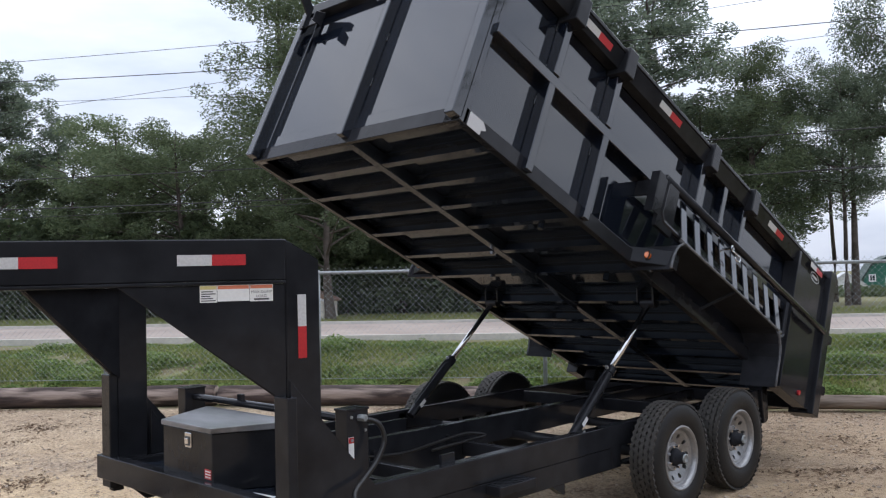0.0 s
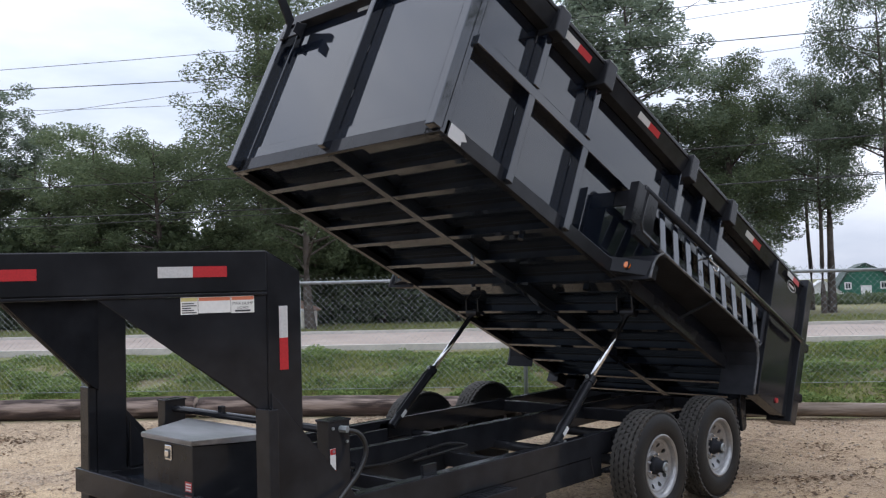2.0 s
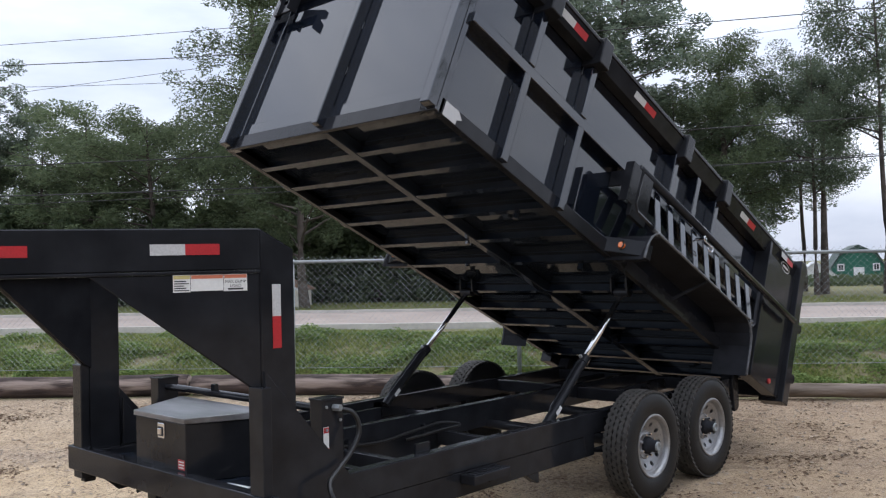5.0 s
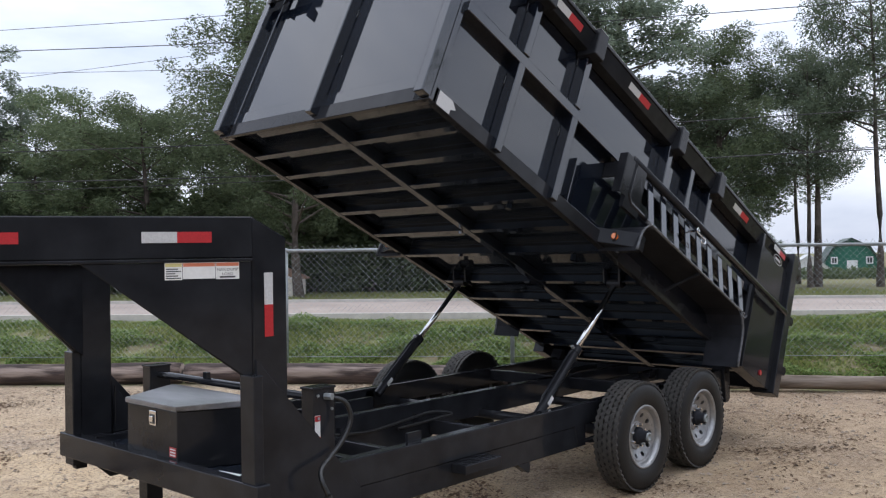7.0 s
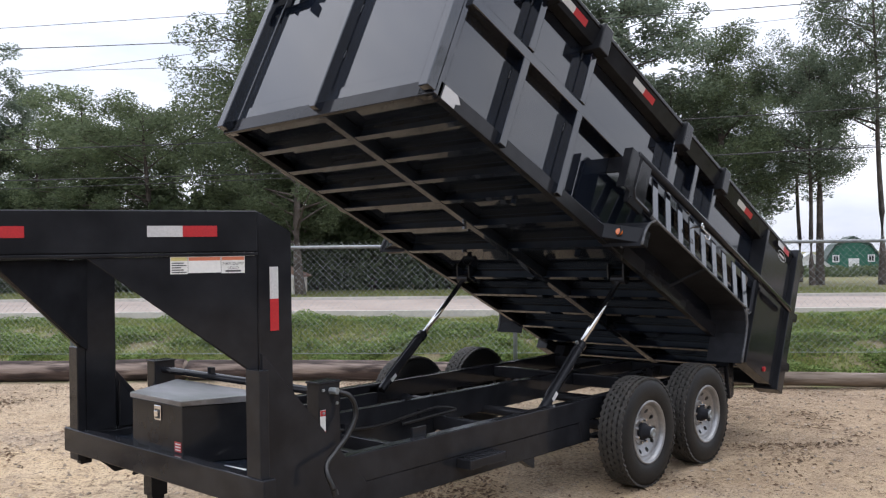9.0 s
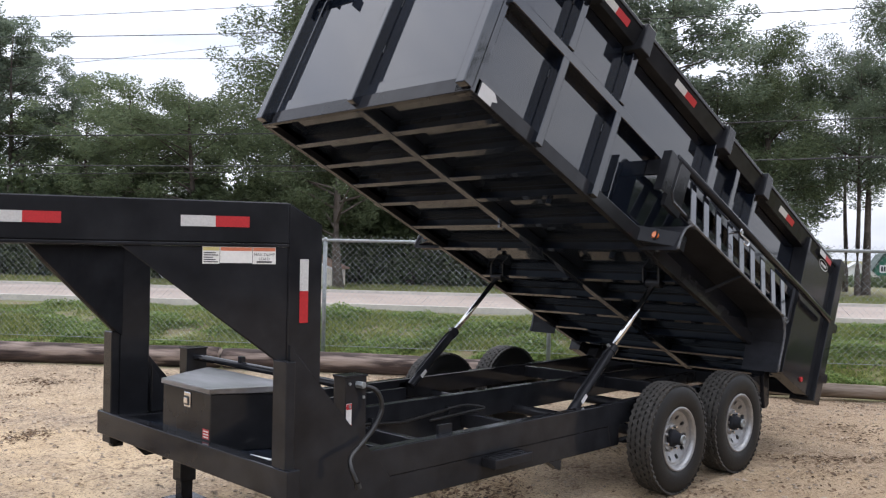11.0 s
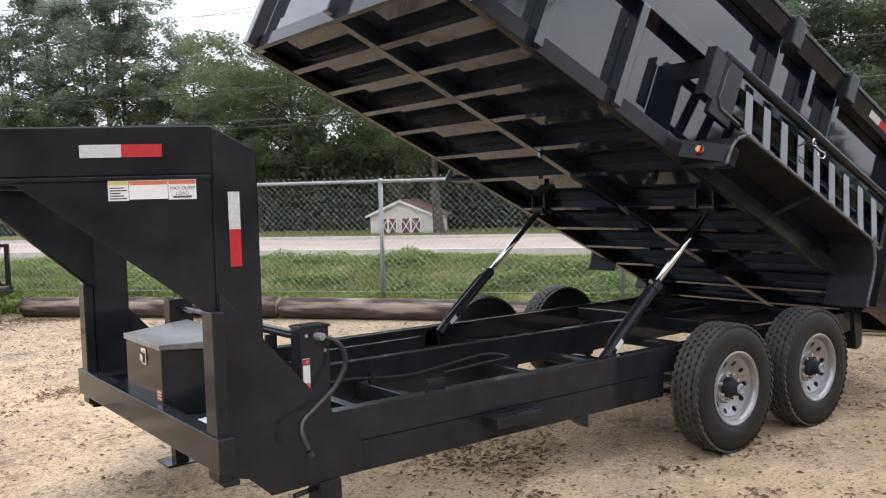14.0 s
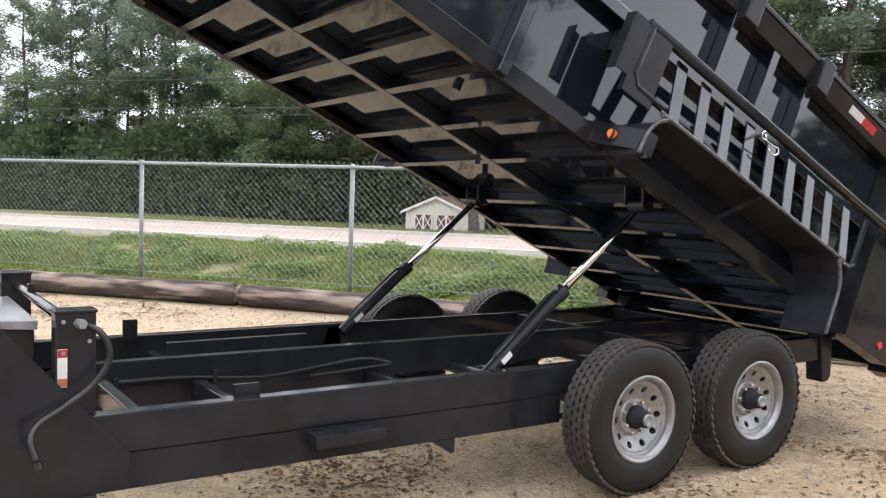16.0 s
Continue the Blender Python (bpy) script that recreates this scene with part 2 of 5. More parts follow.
def box(x0, x1, y0, y1, z0, z1, bevel=0.004, bm=None):
    bm = bm or bmesh.new()
    vs = [bm.verts.new((x, y, z)) for z in (z0, z1) for x, y in ((x0, y0), (x1, y0), (x1, y1), (x0, y1))]
    fs = [bm.faces.new([vs[i] for i in q]) for q in ((3, 2, 1, 0), (4, 5, 6, 7), (0, 1, 5, 4), (1, 2, 6, 5), (2, 3, 7, 6), (3, 0, 4, 7))]
    if bevel:
        edges = list({e for f in fs for e in f.edges})
        bmesh.ops.bevel(bm, geom=edges, offset=bevel, segments=2, affect="EDGES", profile=0.5)
    return bm


def plate(points, y0, y1, bevel=0.003, bm=None):
    """A polygon in x and z, with thickness from y0 to y1."""
    bm = bm or bmesh.new()
    a = [bm.verts.new((x, y0, z)) for x, z in points]
    b = [bm.verts.new((x, y1, z)) for x, z in points]
    fs = [bm.faces.new(a), bm.faces.new(b[::-1])]
    for i in range(len(a)):
        j = (i + 1) % len(a)
        fs.append(bm.faces.new((a[i], b[i], b[j], a[j])))
    if bevel:
        edges = list({e for f in fs for e in f.edges})
        bmesh.ops.bevel(bm, geom=edges, offset=bevel, segments=1, affect="EDGES")
    return bm


def prism(points, z0, z1, bevel=0.004, bm=None):
    """A polygon in x and y, with height from z0 to z1."""
    bm = bm or bmesh.new()
    a = [bm.verts.new((x, y, z0)) for x, y in points]
    b = [bm.verts.new((x, y, z1)) for x, y in points]
    fs = [bm.faces.new(a), bm.faces.new(b[::-1])]
    for i in range(len(a)):
        j = (i + 1) % len(a)
        fs.append(bm.faces.new((a[i], b[i], b[j], a[j])))
    if bevel:
        bmesh.ops.bevel(bm, geom=list({e for f in fs for e in f.edges}), offset=bevel, segments=2, affect="EDGES", profile=0.5)
    return bm


def rod(p0, p1, r0, r1=None, seg=16, bm=None):
    """A round bar between two points, closed at both ends."""
    bm = bm or bmesh.new()
    p0, p1 = Vector(p0), Vector(p1)
    r1 = r0 if r1 is None else r1
    q = (p1 - p0).to_track_quat("Z", "Y")
    rings = []
    for p, r in ((p0, r0), (p1, r1)):
        rings.append([bm.verts.new(p + q @ Vector((r * math.cos(2 * math.pi * i / seg), r * math.sin(2 * math.pi * i / seg), 0))) for i in range(seg)])
    for i in range(seg):
        j = (i + 1) % seg
        bm.faces.new((rings[0][i], rings[0][j], rings[1][j], rings[1][i]))
    bm.faces.new(rings[0][::-1])
    bm.faces.new(rings[1])
    return bm


def tube(points, r, seg=8, bm=None):
    """A round tube along a bent path."""
    bm = bm or bmesh.new()
    pts = [Vector(p) for p in points]
    prev = None
    last_ring = None
    for i, p in enumerate(pts):
        d = (pts[min(i + 1, len(pts) - 1)] - pts[max(i - 1, 0)]).normalized()
        if prev is None:
            side = d.orthogonal().normalized()
        else:
            side = (prev - d * prev.dot(d)).normalized()
        prev = side
        up = d.cross(side)
        ring = [bm.verts.new(p + r * (math.cos(2 * math.pi * k / seg) * side + math.sin(2 * math.pi * k / seg) * up)) for k in range(seg)]
        if last_ring:
            for k in range(seg):
                j = (k + 1) % seg
                bm.faces.new((last_ring[k], last_ring[j], ring[j], ring[k]))
        else:
            bm.faces.new(ring[::-1])
        last_ring = ring
    bm.faces.new(last_ring)
    return bm


def curve_points(points, steps=8):
    """A smooth path through the points (Catmull-Rom)."""
    p = [Vector(q) for q in points]
    p = [2 * p[0] - p[1], *p, 2 * p[-1] - p[-2]]
    out = []
    for i in range(1, len(p) - 2):
        for k in range(steps):
            t = k / steps
            out.append(0.5 * (2 * p[i] + (p[i + 1] - p[i - 1]) * t + (2 * p[i - 1] - 5 * p[i] + 4 * p[i + 1] - p[i + 2]) * t * t
                              + (3 * p[i] - p[i - 1] - 3 * p[i + 1] + p[i + 2]) * t ** 3))
    out.append(p[-2])
    return out


def lathe(profile, seg=48, bm=None, axis_y=True):
    """A profile of (radius, y) turned about the y axis."""
    bm = bm or bmesh.new()
    rings = [[bm.verts.new((r * math.cos(2 * math.pi * k / seg), y, r * math.sin(2 * math.pi * k / seg))) for k in range(seg)] for r, y in profile]
    for a, b in zip(rings, rings[1:]):
        for k in range(seg):
            j = (k + 1) % seg
            bm.faces.new((a[k], a[j], b[j], b[k]))
    return bm


# directions along the fence (E) and away across the road (N)
EX, EY = 0.62, -0.785
NX, NY = 0.785, 0.62


def en(e, n, z=0.0):
    return Vector((e * EX + n * NX, e * EY + n * NY, z))


EN = Matrix(((EX, NX, 0, 0), (EY, NY, 0, 0), (0, 0, 1, 0), (0, 0, 0, 1)))


def smoothstep(a, b, x):
    t = min(1.0, max(0.0, (x - a) / (b - a)))
    return t * t * (3 - 2 * t)


def ground_z(e, n):
    """Height of the ground: flat yard, bank up to the fence, fall to the road, gentle fall behind."""
    lift = 0.16 - 0.11 * smoothstep(-1.5, 3.0, e)
    z = lift * smoothstep(1.3, 3.5, n)
    z += (0.65 - lift) * smoothstep(3.45, 6.2, n)
    z -= 0.62 * smoothstep(6.4, 15.5, n)
    z -= 0.006 * max(-30.0, min(30.0, e)) * smoothstep(8.0, 15.5, n)
    z -= 0.012 * max(0.0, min(n, 150) - 34)
    if 3.3 < n < 9:
        z += 0.10 * noise.noise((e * 0.5, n * 0.9, 3.1)) * smoothstep(3.3, 4.4, n) * (1 - smoothstep(7, 9, n))
    if n < 3.3:
        z += 0.018 * noise.noise((e * 0.7, n * 0.7, 0.0)) + 0.008 * noise.noise((e * 3, n * 3, 5.0))
    return z


# ---- ground ----
def build_ground():
    ns = [-3000, -600, -150, -60, -25, -14]
    v = -10.0
    while v < 9.0:
        ns.append(v)
        v += 0.16
    ns += [10, 11, 12, 13, 14, 14.6, 16.4, 24.4, 25, 27, 30, 34, 38, 44, 52, 65, 90, 120, 150, 200, 400, 1000, 3000]
    es = [-3000, -800, -200, -80, -45, -30, -20, -14]
    v = -12.0
    while v < 9.0:
        es.append(v)
        v += 0.2
    es += [10, 12, 16, 22, 30, 45, 80, 200, 800, 3000]
    verts = [en(e, n, ground_z(e, n)) for n in ns for e in es]
    w = len(es)
    faces = [(j * w + i, j * w + i + 1, (j + 1) * w + i + 1, (j + 1) * w + i) for j in range(len(ns) - 1) for i in range(w - 1)]
    me = bpy.data.meshes.new("ground")
    me.from_pydata(verts, [], faces)
    me.polygons.foreach_set("use_smooth", [True] * len(faces))
    ob = new("ground", me)
    me.materials.append(M_GROUND)
    return tagged(ob, "sandy gravel yard with a grassy bank behind it", "ground", kind="structure")


def ground_material():
    """Sand and gravel in the yard, turf from the bank on; the border wanders."""
    m = bpy.data.materials.new("yard_and_turf")
    m.use_nodes = True
    n, l = m.node_tree.nodes, m.node_tree.links
    b = n["Principled BSDF"]
    b.inputs["Roughness"].default_value = 0.95
    b.inputs["Specular IOR Level"].default_value = 0.25
    tc = n.new("ShaderNodeTexCoord")

    def noise_node(scale, detail=6.0, rough=0.6):
        x = n.new("ShaderNodeTexNoise")
        x.inputs["Scale"].default_value, x.inputs["Detail"].default_value, x.inputs["Roughness"].default_value = scale, detail, rough
        l.new(tc.outputs["Object"], x.inputs["Vector"])
        return x.outputs["Fac"]

    def ramp_node(src, stops):
        x = n.new("ShaderNodeValToRGB")
        x.color_ramp.elements[0].position, x.color_ramp.elements[0].color = stops[0][0], (*stops[0][1], 1)
        x.color_ramp.elements[1].position, x.color_ramp.elements[1].color = stops[-1][0], (*stops[-1][1], 1)
        for p, c in stops[1:-1]:
            x.color_ramp.elements.new(p).color = (*c, 1)
        l.new(src, x.inputs["Fac"])
        return x.outputs["Color"]

    def mix_node(f, a, c):
        x = n.new("ShaderNodeMix")
        x.data_type = "RGBA"
        l.new(f, x.inputs[0])
        l.new(a, x.inputs[6])
        l.new(c, x.inputs[7])
        return x.outputs[2]

    sand = ramp_node(noise_node(1.1, 8), [(0.30, (0.34, 0.245, 0.150)), (0.47, (0.55, 0.415, 0.262)), (0.75, (0.68, 0.54, 0.365))])
    gravel = ramp_node(noise_node(34, 3, 0.7), [(0.34, (0.10, 0.078, 0.058)), (0.5, (0.35, 0.27, 0.195)), (0.72, (0.58, 0.47, 0.36))])
    where = ramp_node(noise_node(0.62, 7, 0.62), [(0.47, (0, 0, 0)), (0.62, (0.85, 0.85, 0.85))])
    along = n.new("ShaderNodeVectorMath")
    along.operation = "DOT_PRODUCT"
    l.new(tc.outputs["Object"], along.inputs[0])
    along.inputs[1].default_value = (NX, NY, 0)
    strip = n.new("ShaderNodeMapRange")
    strip.inputs["From Min"].default_value, strip.inputs["From Max"].default_value = 0.2, 2.6
    strip.inputs["To Min"].default_value, strip.inputs["To Max"].default_value = 0.0, 0.55
    l.new(along.outputs["Value"], strip.inputs["Value"])
    more = n.new("ShaderNodeMath")
    more.operation = "MAXIMUM"
    l.new(where, more.inputs[0])
    l.new(strip.outputs["Result"], more.inputs[1])
    yard = mix_node(more.outputs[0], sand, gravel)
    specks = ramp_node(noise_node(48, 3, 0.8), [(0.55, (0, 0, 0)), (0.62, (0.95, 0.95, 0.95))])
    dark = n.new("ShaderNodeRGB")
    dark.outputs[0].default_value = (0.13, 0.10, 0.075, 1)
    yard = mix_node(specks, yard, dark.outputs[0])
    # browner, darker sand mixed in along +E, with a wandering edge
    beside = n.new("ShaderNodeVectorMath")
    beside.operation = "DOT_PRODUCT"
    l.new(tc.outputs["Object"], beside.inputs[0])
    beside.inputs[1].default_value = (EX, EY, 0)
    wander = n.new("ShaderNodeMath")
    wander.operation = "MULTIPLY_ADD"
    l.new(noise_node(0.8, 5, 0.6), wander.inputs[0])
    wander.inputs[1].default_value = 4.0
    l.new(beside.outputs["Value"], wander.inputs[2])
    reach = n.new("ShaderNodeMapRange")
    reach.inputs["From Min"].default_value, reach.inputs["From Max"].default_value = 2.2, 3.8
    reach.inputs["To Max"].default_value = 0.55
    l.new(wander.outputs[0], reach.inputs["Value"])
    brown_sand = n.new("ShaderNodeRGB")
    brown_sand.outputs[0].default_value = (0.29, 0.205, 0.13, 1)
    yard = mix_node(reach.outputs["Result"], yard, brown_sand.outputs[0])
    litter = ramp_node(noise_node(9, 5, 0.75), [(0.50, (0, 0, 0)), (0.60, (0.85, 0.85, 0.85))])
    patch = ramp_node(noise_node(0.9, 6, 0.7), [(0.47, (0, 0, 0)), (0.60, (1, 1, 1))])
    both = n.new("ShaderNodeMath")
    both.operation = "MULTIPLY"
    l.new(litter, both.inputs[0])
    l.new(patch, both.inputs[1])
    brown = n.new("ShaderNodeRGB")
    brown.outputs[0].default_value = (0.20, 0.14, 0.095, 1)
    yard = mix_node(both.outputs[0], yard, brown.outputs[0])
    turf = ramp_node(noise_node(2.2, 8), [(0.28, (0.09, 0.125, 0.035)), (0.44, (0.17, 0.18, 0.07)), (0.56, (0.165, 0.14, 0.080)), (0.82, (0.22, 0.165, 0.11))])
    dot = n.new("ShaderNodeVectorMath")
    dot.operation = "DOT_PRODUCT"
    l.new(tc.outputs["Object"], dot.inputs[0])
    dot.inputs[1].default_value = (NX, NY, 0)
    wob = n.new("ShaderNodeMath")
    wob.operation = "MULTIPLY_ADD"
    l.new(noise_node(1.7), wob.inputs[0])
    wob.inputs[1].default_value = 0.5
    l.new(dot.outputs["Value"], wob.inputs[2])
    edge = n.new("ShaderNodeMapRange")
    edge.inputs["From Min"].default_value, edge.inputs["From Max"].default_value = 3.55, 3.85
    l.new(wob.outputs[0], edge.inputs["Value"])
    l.new(mix_node(edge.outputs["Result"], yard, turf), b.inputs["Base Color"])
    bp = n.new("ShaderNodeBump")
    bp.inputs["Strength"].default_value, bp.inputs["Distance"].default_value = 0.6, 0.03
    l.new(noise_node(26, 8, 0.7), bp.inputs["Height"])
    lumps = n.new("ShaderNodeBump")
    lumps.inputs["Strength"].default_value, lumps.inputs["Distance"].default_value = 0.75, 0.10
    l.new(noise_node(5.5, 6, 0.62), lumps.inputs["Height"])
    l.new(bp.outputs["Normal"], lumps.inputs["Normal"])
    l.new(lumps.outputs["Normal"], b.inputs["Normal"])
    return m


M_GROUND = ground_material()
build_ground()

# road with kerbs, lying on the ground sheet
ROAD_Z = 0.10


def strip(name, n0, n1, up, depth, mat, label, kind_of):
    """A long band beside or on the road, following the fall of the ground."""
    bm = bmesh.new()
    last = None
    for e in (-400, -30, 0, 30, 400):
        z = ROAD_Z - 0.006 * max(-30, min(30, e)) + up
        ring = [bm.verts.new((e, n, h)) for n, h in ((n0, z - depth), (n1, z - depth), (n1, z), (n0, z))]
        if last:
            for k in range(4):
                q = (k + 1) % 4
                bm.faces.new((last[k], last[q], ring[q], ring[k]))
        else:
            bm.faces.new(ring[::-1])
        last = ring
    bm.faces.new(last)
    tagged(part(name, bm, mat, matrix=EN), label, kind_of, kind="structure")


strip("road", 16.4, 24.4, 0.0, 0.14, M_ROAD, "pale concrete road beyond the fence", "road")
for name, n0 in (("kerb_near", 16.2), ("kerb_far", 24.4)):
    strip(name, n0, n0 + 0.2, 0.10, 0.24, M_CURB, "pale concrete kerb along the road", "kerb")


# ---- dump trailer ----
YC = 0.03
trailer = thing("dump_trailer", "black gooseneck dump trailer with its high-sided bed raised", "trailer", matrix=pose(0, YC, 0))
P = trailer

# main frame: two outer rails, a centre rail, cross-members
RAIL_TOP, RAIL_BOT, RAIL_OUT = 0.622, 0.328, 0.92
for s in (-1, 1):
    y0, y1 = sorted((s * RAIL_OUT, s * (RAIL_OUT - 0.075)))
    part("main_rail", box(-2.49, 1.99, y0, y1, 0.4705, RAIL_TOP, 0.006), M_PAINT, P)
    y0, y1 = sorted((s * (RAIL_OUT - 0.004), s * (RAIL_OUT - 0.071)))
    part("lower_rail", plate([(-2.36, 0.469), (-0.24, 0.469), (-0.24, 0.328), (-2.50, 0.328), (-2.55, 0.35)], y0, y1, 0.004), M_PAINT, P)
    # hinge plates at the rear end of the rails
    y0, y1 = sorted((s * (RAIL_OUT + 0.02), s * (RAIL_OUT - 0.10)))
    part("hinge_plate", plate([(1.93, 0.60), (1.99, 0.70), (2.05, 0.70), (2.05, 0.36), (2.01, 0.33), (1.96, 0.33)], y0, y1, 0.006), M_PAINT, P)
part("centre_rail", plate([(-2.36, 0.335), (-2.36, 0.645), (1.90, 0.625), (1.90, 0.465), (-0.72, 0.456), (-1.00, 0.335)], -0.035, 0.035, 0.004), M_PAINT, P)
part("short_rail", box(-1.86, -1.06, 0.37, 0.41, 0.55, 0.65, 0.004), M_PAINT, P)
for x, z1 in ((-2.31, 0.60), (-1.83, 0.535), (-0.88, 0.505), (0.88, 0.61), (1.86, 0.61)):
    for y0, y1 in ((-0.845, -0.036), (0.036, 0.845)):
        part("cross_member", box(x - 0.028, x + 0.028, y0, y1, z1 - 0.10, z1, 0.005), M_PAINT, P)
for y in (-0.33, 0.33):
    part("hinge_rail", box(0.91, 1.83, y - 0.025, y + 0.025, 0.50, 0.60, 0.004), M_PAINT, P)
part("ear_bracket", box(-1.99, -1.91, 0.80, 0.82, 0.60, 0.72, 0.002), M_PAINT, P)
part("ear_bracket", box(-1.93, -1.82, -0.85, -0.83, 0.56, 0.67, 0.002), M_PAINT, P)
# axles and springs
WHEEL_X = (0.04, 0.925)
for x in WHEEL_X:
    part("axle", rod((x, -1.02, 0.385), (x, 1.02, 0.385), 0.040), M_PAINT, P, smooth=False)
for s in (-1, 1):
    for x in WHEEL_X:
        bm = bmesh.new()
        for k in range(4):
            h = 0.29 - 0.07 * k
            box(x - h, x + h, s * 0.885 - 0.03, s * 0.885 + 0.03, 0.345 - 0.012 * k, 0.356 - 0.012 * k, 0.0, bm)
        part("leaf_spring", bm, M_PAINT, P)
    for x in (-0.31, 0.48, 1.26):
        y0, y1 = sorted((s * 0.85, s * 0.92))
        part("spring_hanger", plate([(x - 0.07, 0.484), (x + 0.07, 0.484), (x + 0.03, 0.33), (x - 0.03, 0.33)], y0, y1, 0.003), M_PAINT, P)
# side step and small bracket under the near rail, mirrored on the far side
for s in (-1, 1):
    y0, y1 = sorted((s * 0.918, s * 1.03))
    st = part("step", box(-1.645, -1.315, y0, y1, 0.405, 0.462, 0.006), M_PAINT, P)
    for i in range(7):
        part("step_tread", box(-1.63 + i * 0.044, -1.62 + i * 0.044, y0 + 0.012, y1 - 0.012, 0.4615, 0.464, 0.0), M_PAINT, st)
    y0, y1 = sorted((s * 0.85, s * 0.91))
    part("stop_bracket", plate([(-1.02, 0.334), (-0.88, 0.334), (-0.88, 0.26), (-0.90, 0.26)], y0, y1, 0.002), M_PAINT, P)

# front platform between the uprights
part("platform_beam", box(-3.06, -2.99, -1.02, 1.04, 0.485, 0.628, 0.006), M_PAINT, P)
part("platform_floor", box(-2.99, -2.56, -0.80, 0.80, 0.555, 0.575, 0.002), M_UNDER, P)
part("platform_beam", box(-2.60, -2.53, -0.84, 0.84, 0.47, 0.61, 0.005), M_PAINT, P)
for s in (-1, 1):
    y0, y1 = sorted((s * 0.905, s * 0.78))
    part("platform_side", box(-2.99, -2.52, y0, y1, 0.48, 0.61, 0.005), M_PAINT, P)

# gooseneck: uprights, beams that run inwards to the coupler, gusset plates
NECK_TURN = 25.0
UP_OUT = 0.91


def neck_side(s):
    y0, y1 = sorted((s * UP_OUT, s * (UP_OUT - 0.03)))
    up = part("upright", plate([(-2.995, 0.47), (-2.995, 1.862), (-2.800, 1.765), (-2.800, 0.47)], y0, y1, 0.006), M_PAINT, P)
    m = Matrix.Translation((-2.995, s * UP_OUT, 0)) @ Matrix.Rotation(radians(NECK_TURN * s), 4, "Z")
    inn = -s
    w0, w1 = sorted((0.0, inn * 0.10))
    beam = part("neck_beam", plate([(-2.16, 1.668), (-2.16, 1.850), (-2.14, 1.862), (0.0, 1.862), (0.0, 1.668)], w0, w1, 0.006), M_PAINT, P, matrix=m)
    part("weld_lip", box(-2.16, 0.0, *sorted((-inn * 0.006, inn * 0.09)), 1.652, 1.667, 0.003), M_PAINT, beam)
    gus = [(-0.745, 1.651), (-0.005, 1.651), (-0.005, 1.10), (-0.055, 1.125)]
    part("gusset", plate(gus, *sorted((inn * 0.002, inn * 0.020)), 0.003), M_PAINT, beam)
    part("gusset", plate(gus, *sorted((inn * 0.030, inn * 0.042)), 0.003), M_PAINT, beam)
    part("gusset_web", plate([(-0.745, 1.651), (-0.72, 1.651), (-0.035, 1.125), (-0.055, 1.118)], *sorted((inn * 0.0205, inn * 0.0295)), 0.002), M_PAINT, beam)
    # front skin of the lower upright
    part("front_leg", box(-3.050, -2.998, *sorted((s * 0.985, s * 0.872)), 0.44, 1.125, 0.006), M_PAINT, P)
    part("leg_foot", box(-3.02, -2.95, *sorted((s * 0.96, s * 0.90)), 0.412, 0.439, 0.006), M_PAINT, P)
    # large side plate that joins upright and rail
    q0, q1 = sorted((s * (RAIL_OUT + 0.014), s * (UP_OUT + 0.0005)))
    side = part("side_plate", plate([(-2.995, 0.44), (-2.995, 1.195), (-2.62, 0.765), (-2.50, 0.630), (-2.36, 0.476), (-2.36, 0.336), (-2.80, 0.325), (-2.90, 0.42)], q0, q1, 0.003), M_PAINT, P)
    part("inner_brace", plate([(-2.799, 0.615), (-2.799, 0.90), (-2.60, 0.615)], *sorted((s * 0.86, s * 0.84)), 0.002), M_PAINT, P)
    return up, beam, side


near_up, near_beam, near_side = neck_side(-1)
far_up, far_beam, far_side = neck_side(1)
part("coupler_block", box(-5.10, -4.78, -0.16, 0.16, 1.64, 1.875, 0.008), M_PAINT, P)
part("coupler", rod((-4.95, 0, 1.64), (-4.95, 0, 1.25), 0.07), M_PAINT, P)


def tape(x0, x1, z0, z1, y, parent, upright=False):
    """Reflective tape: a white piece and a red piece."""
    if upright:
        mid = (z0 + z1) / 2
        part("white_reflector", box(x0, x1, y - 0.0015, y, mid, z1, 0), M_WHITE, parent, "white reflective tape")
        part("red_reflector", box(x0, x1, y - 0.0015, y, z0, mid, 0), M_RED, parent, "red reflective tape")
    else:
        mid = (x0 + x1) / 2
        part("white_reflector", box(x0, mid, y - 0.0015, y, z0, z1, 0), M_WHITE, parent, "white reflective tape")
        part("red_reflector", box(mid, x1, y - 0.0015, y, z0, z1, 0), M_RED, parent, "red reflective tape")


for d in (0.185, 0.985, 1.785):
    tape(-d - 0.305, -d, 1.741, 1.791, -0.001, near_beam)
tape(-2.932, -2.883, 1.294, 1.597, -UP_OUT - 0.001, near_up, upright=True)


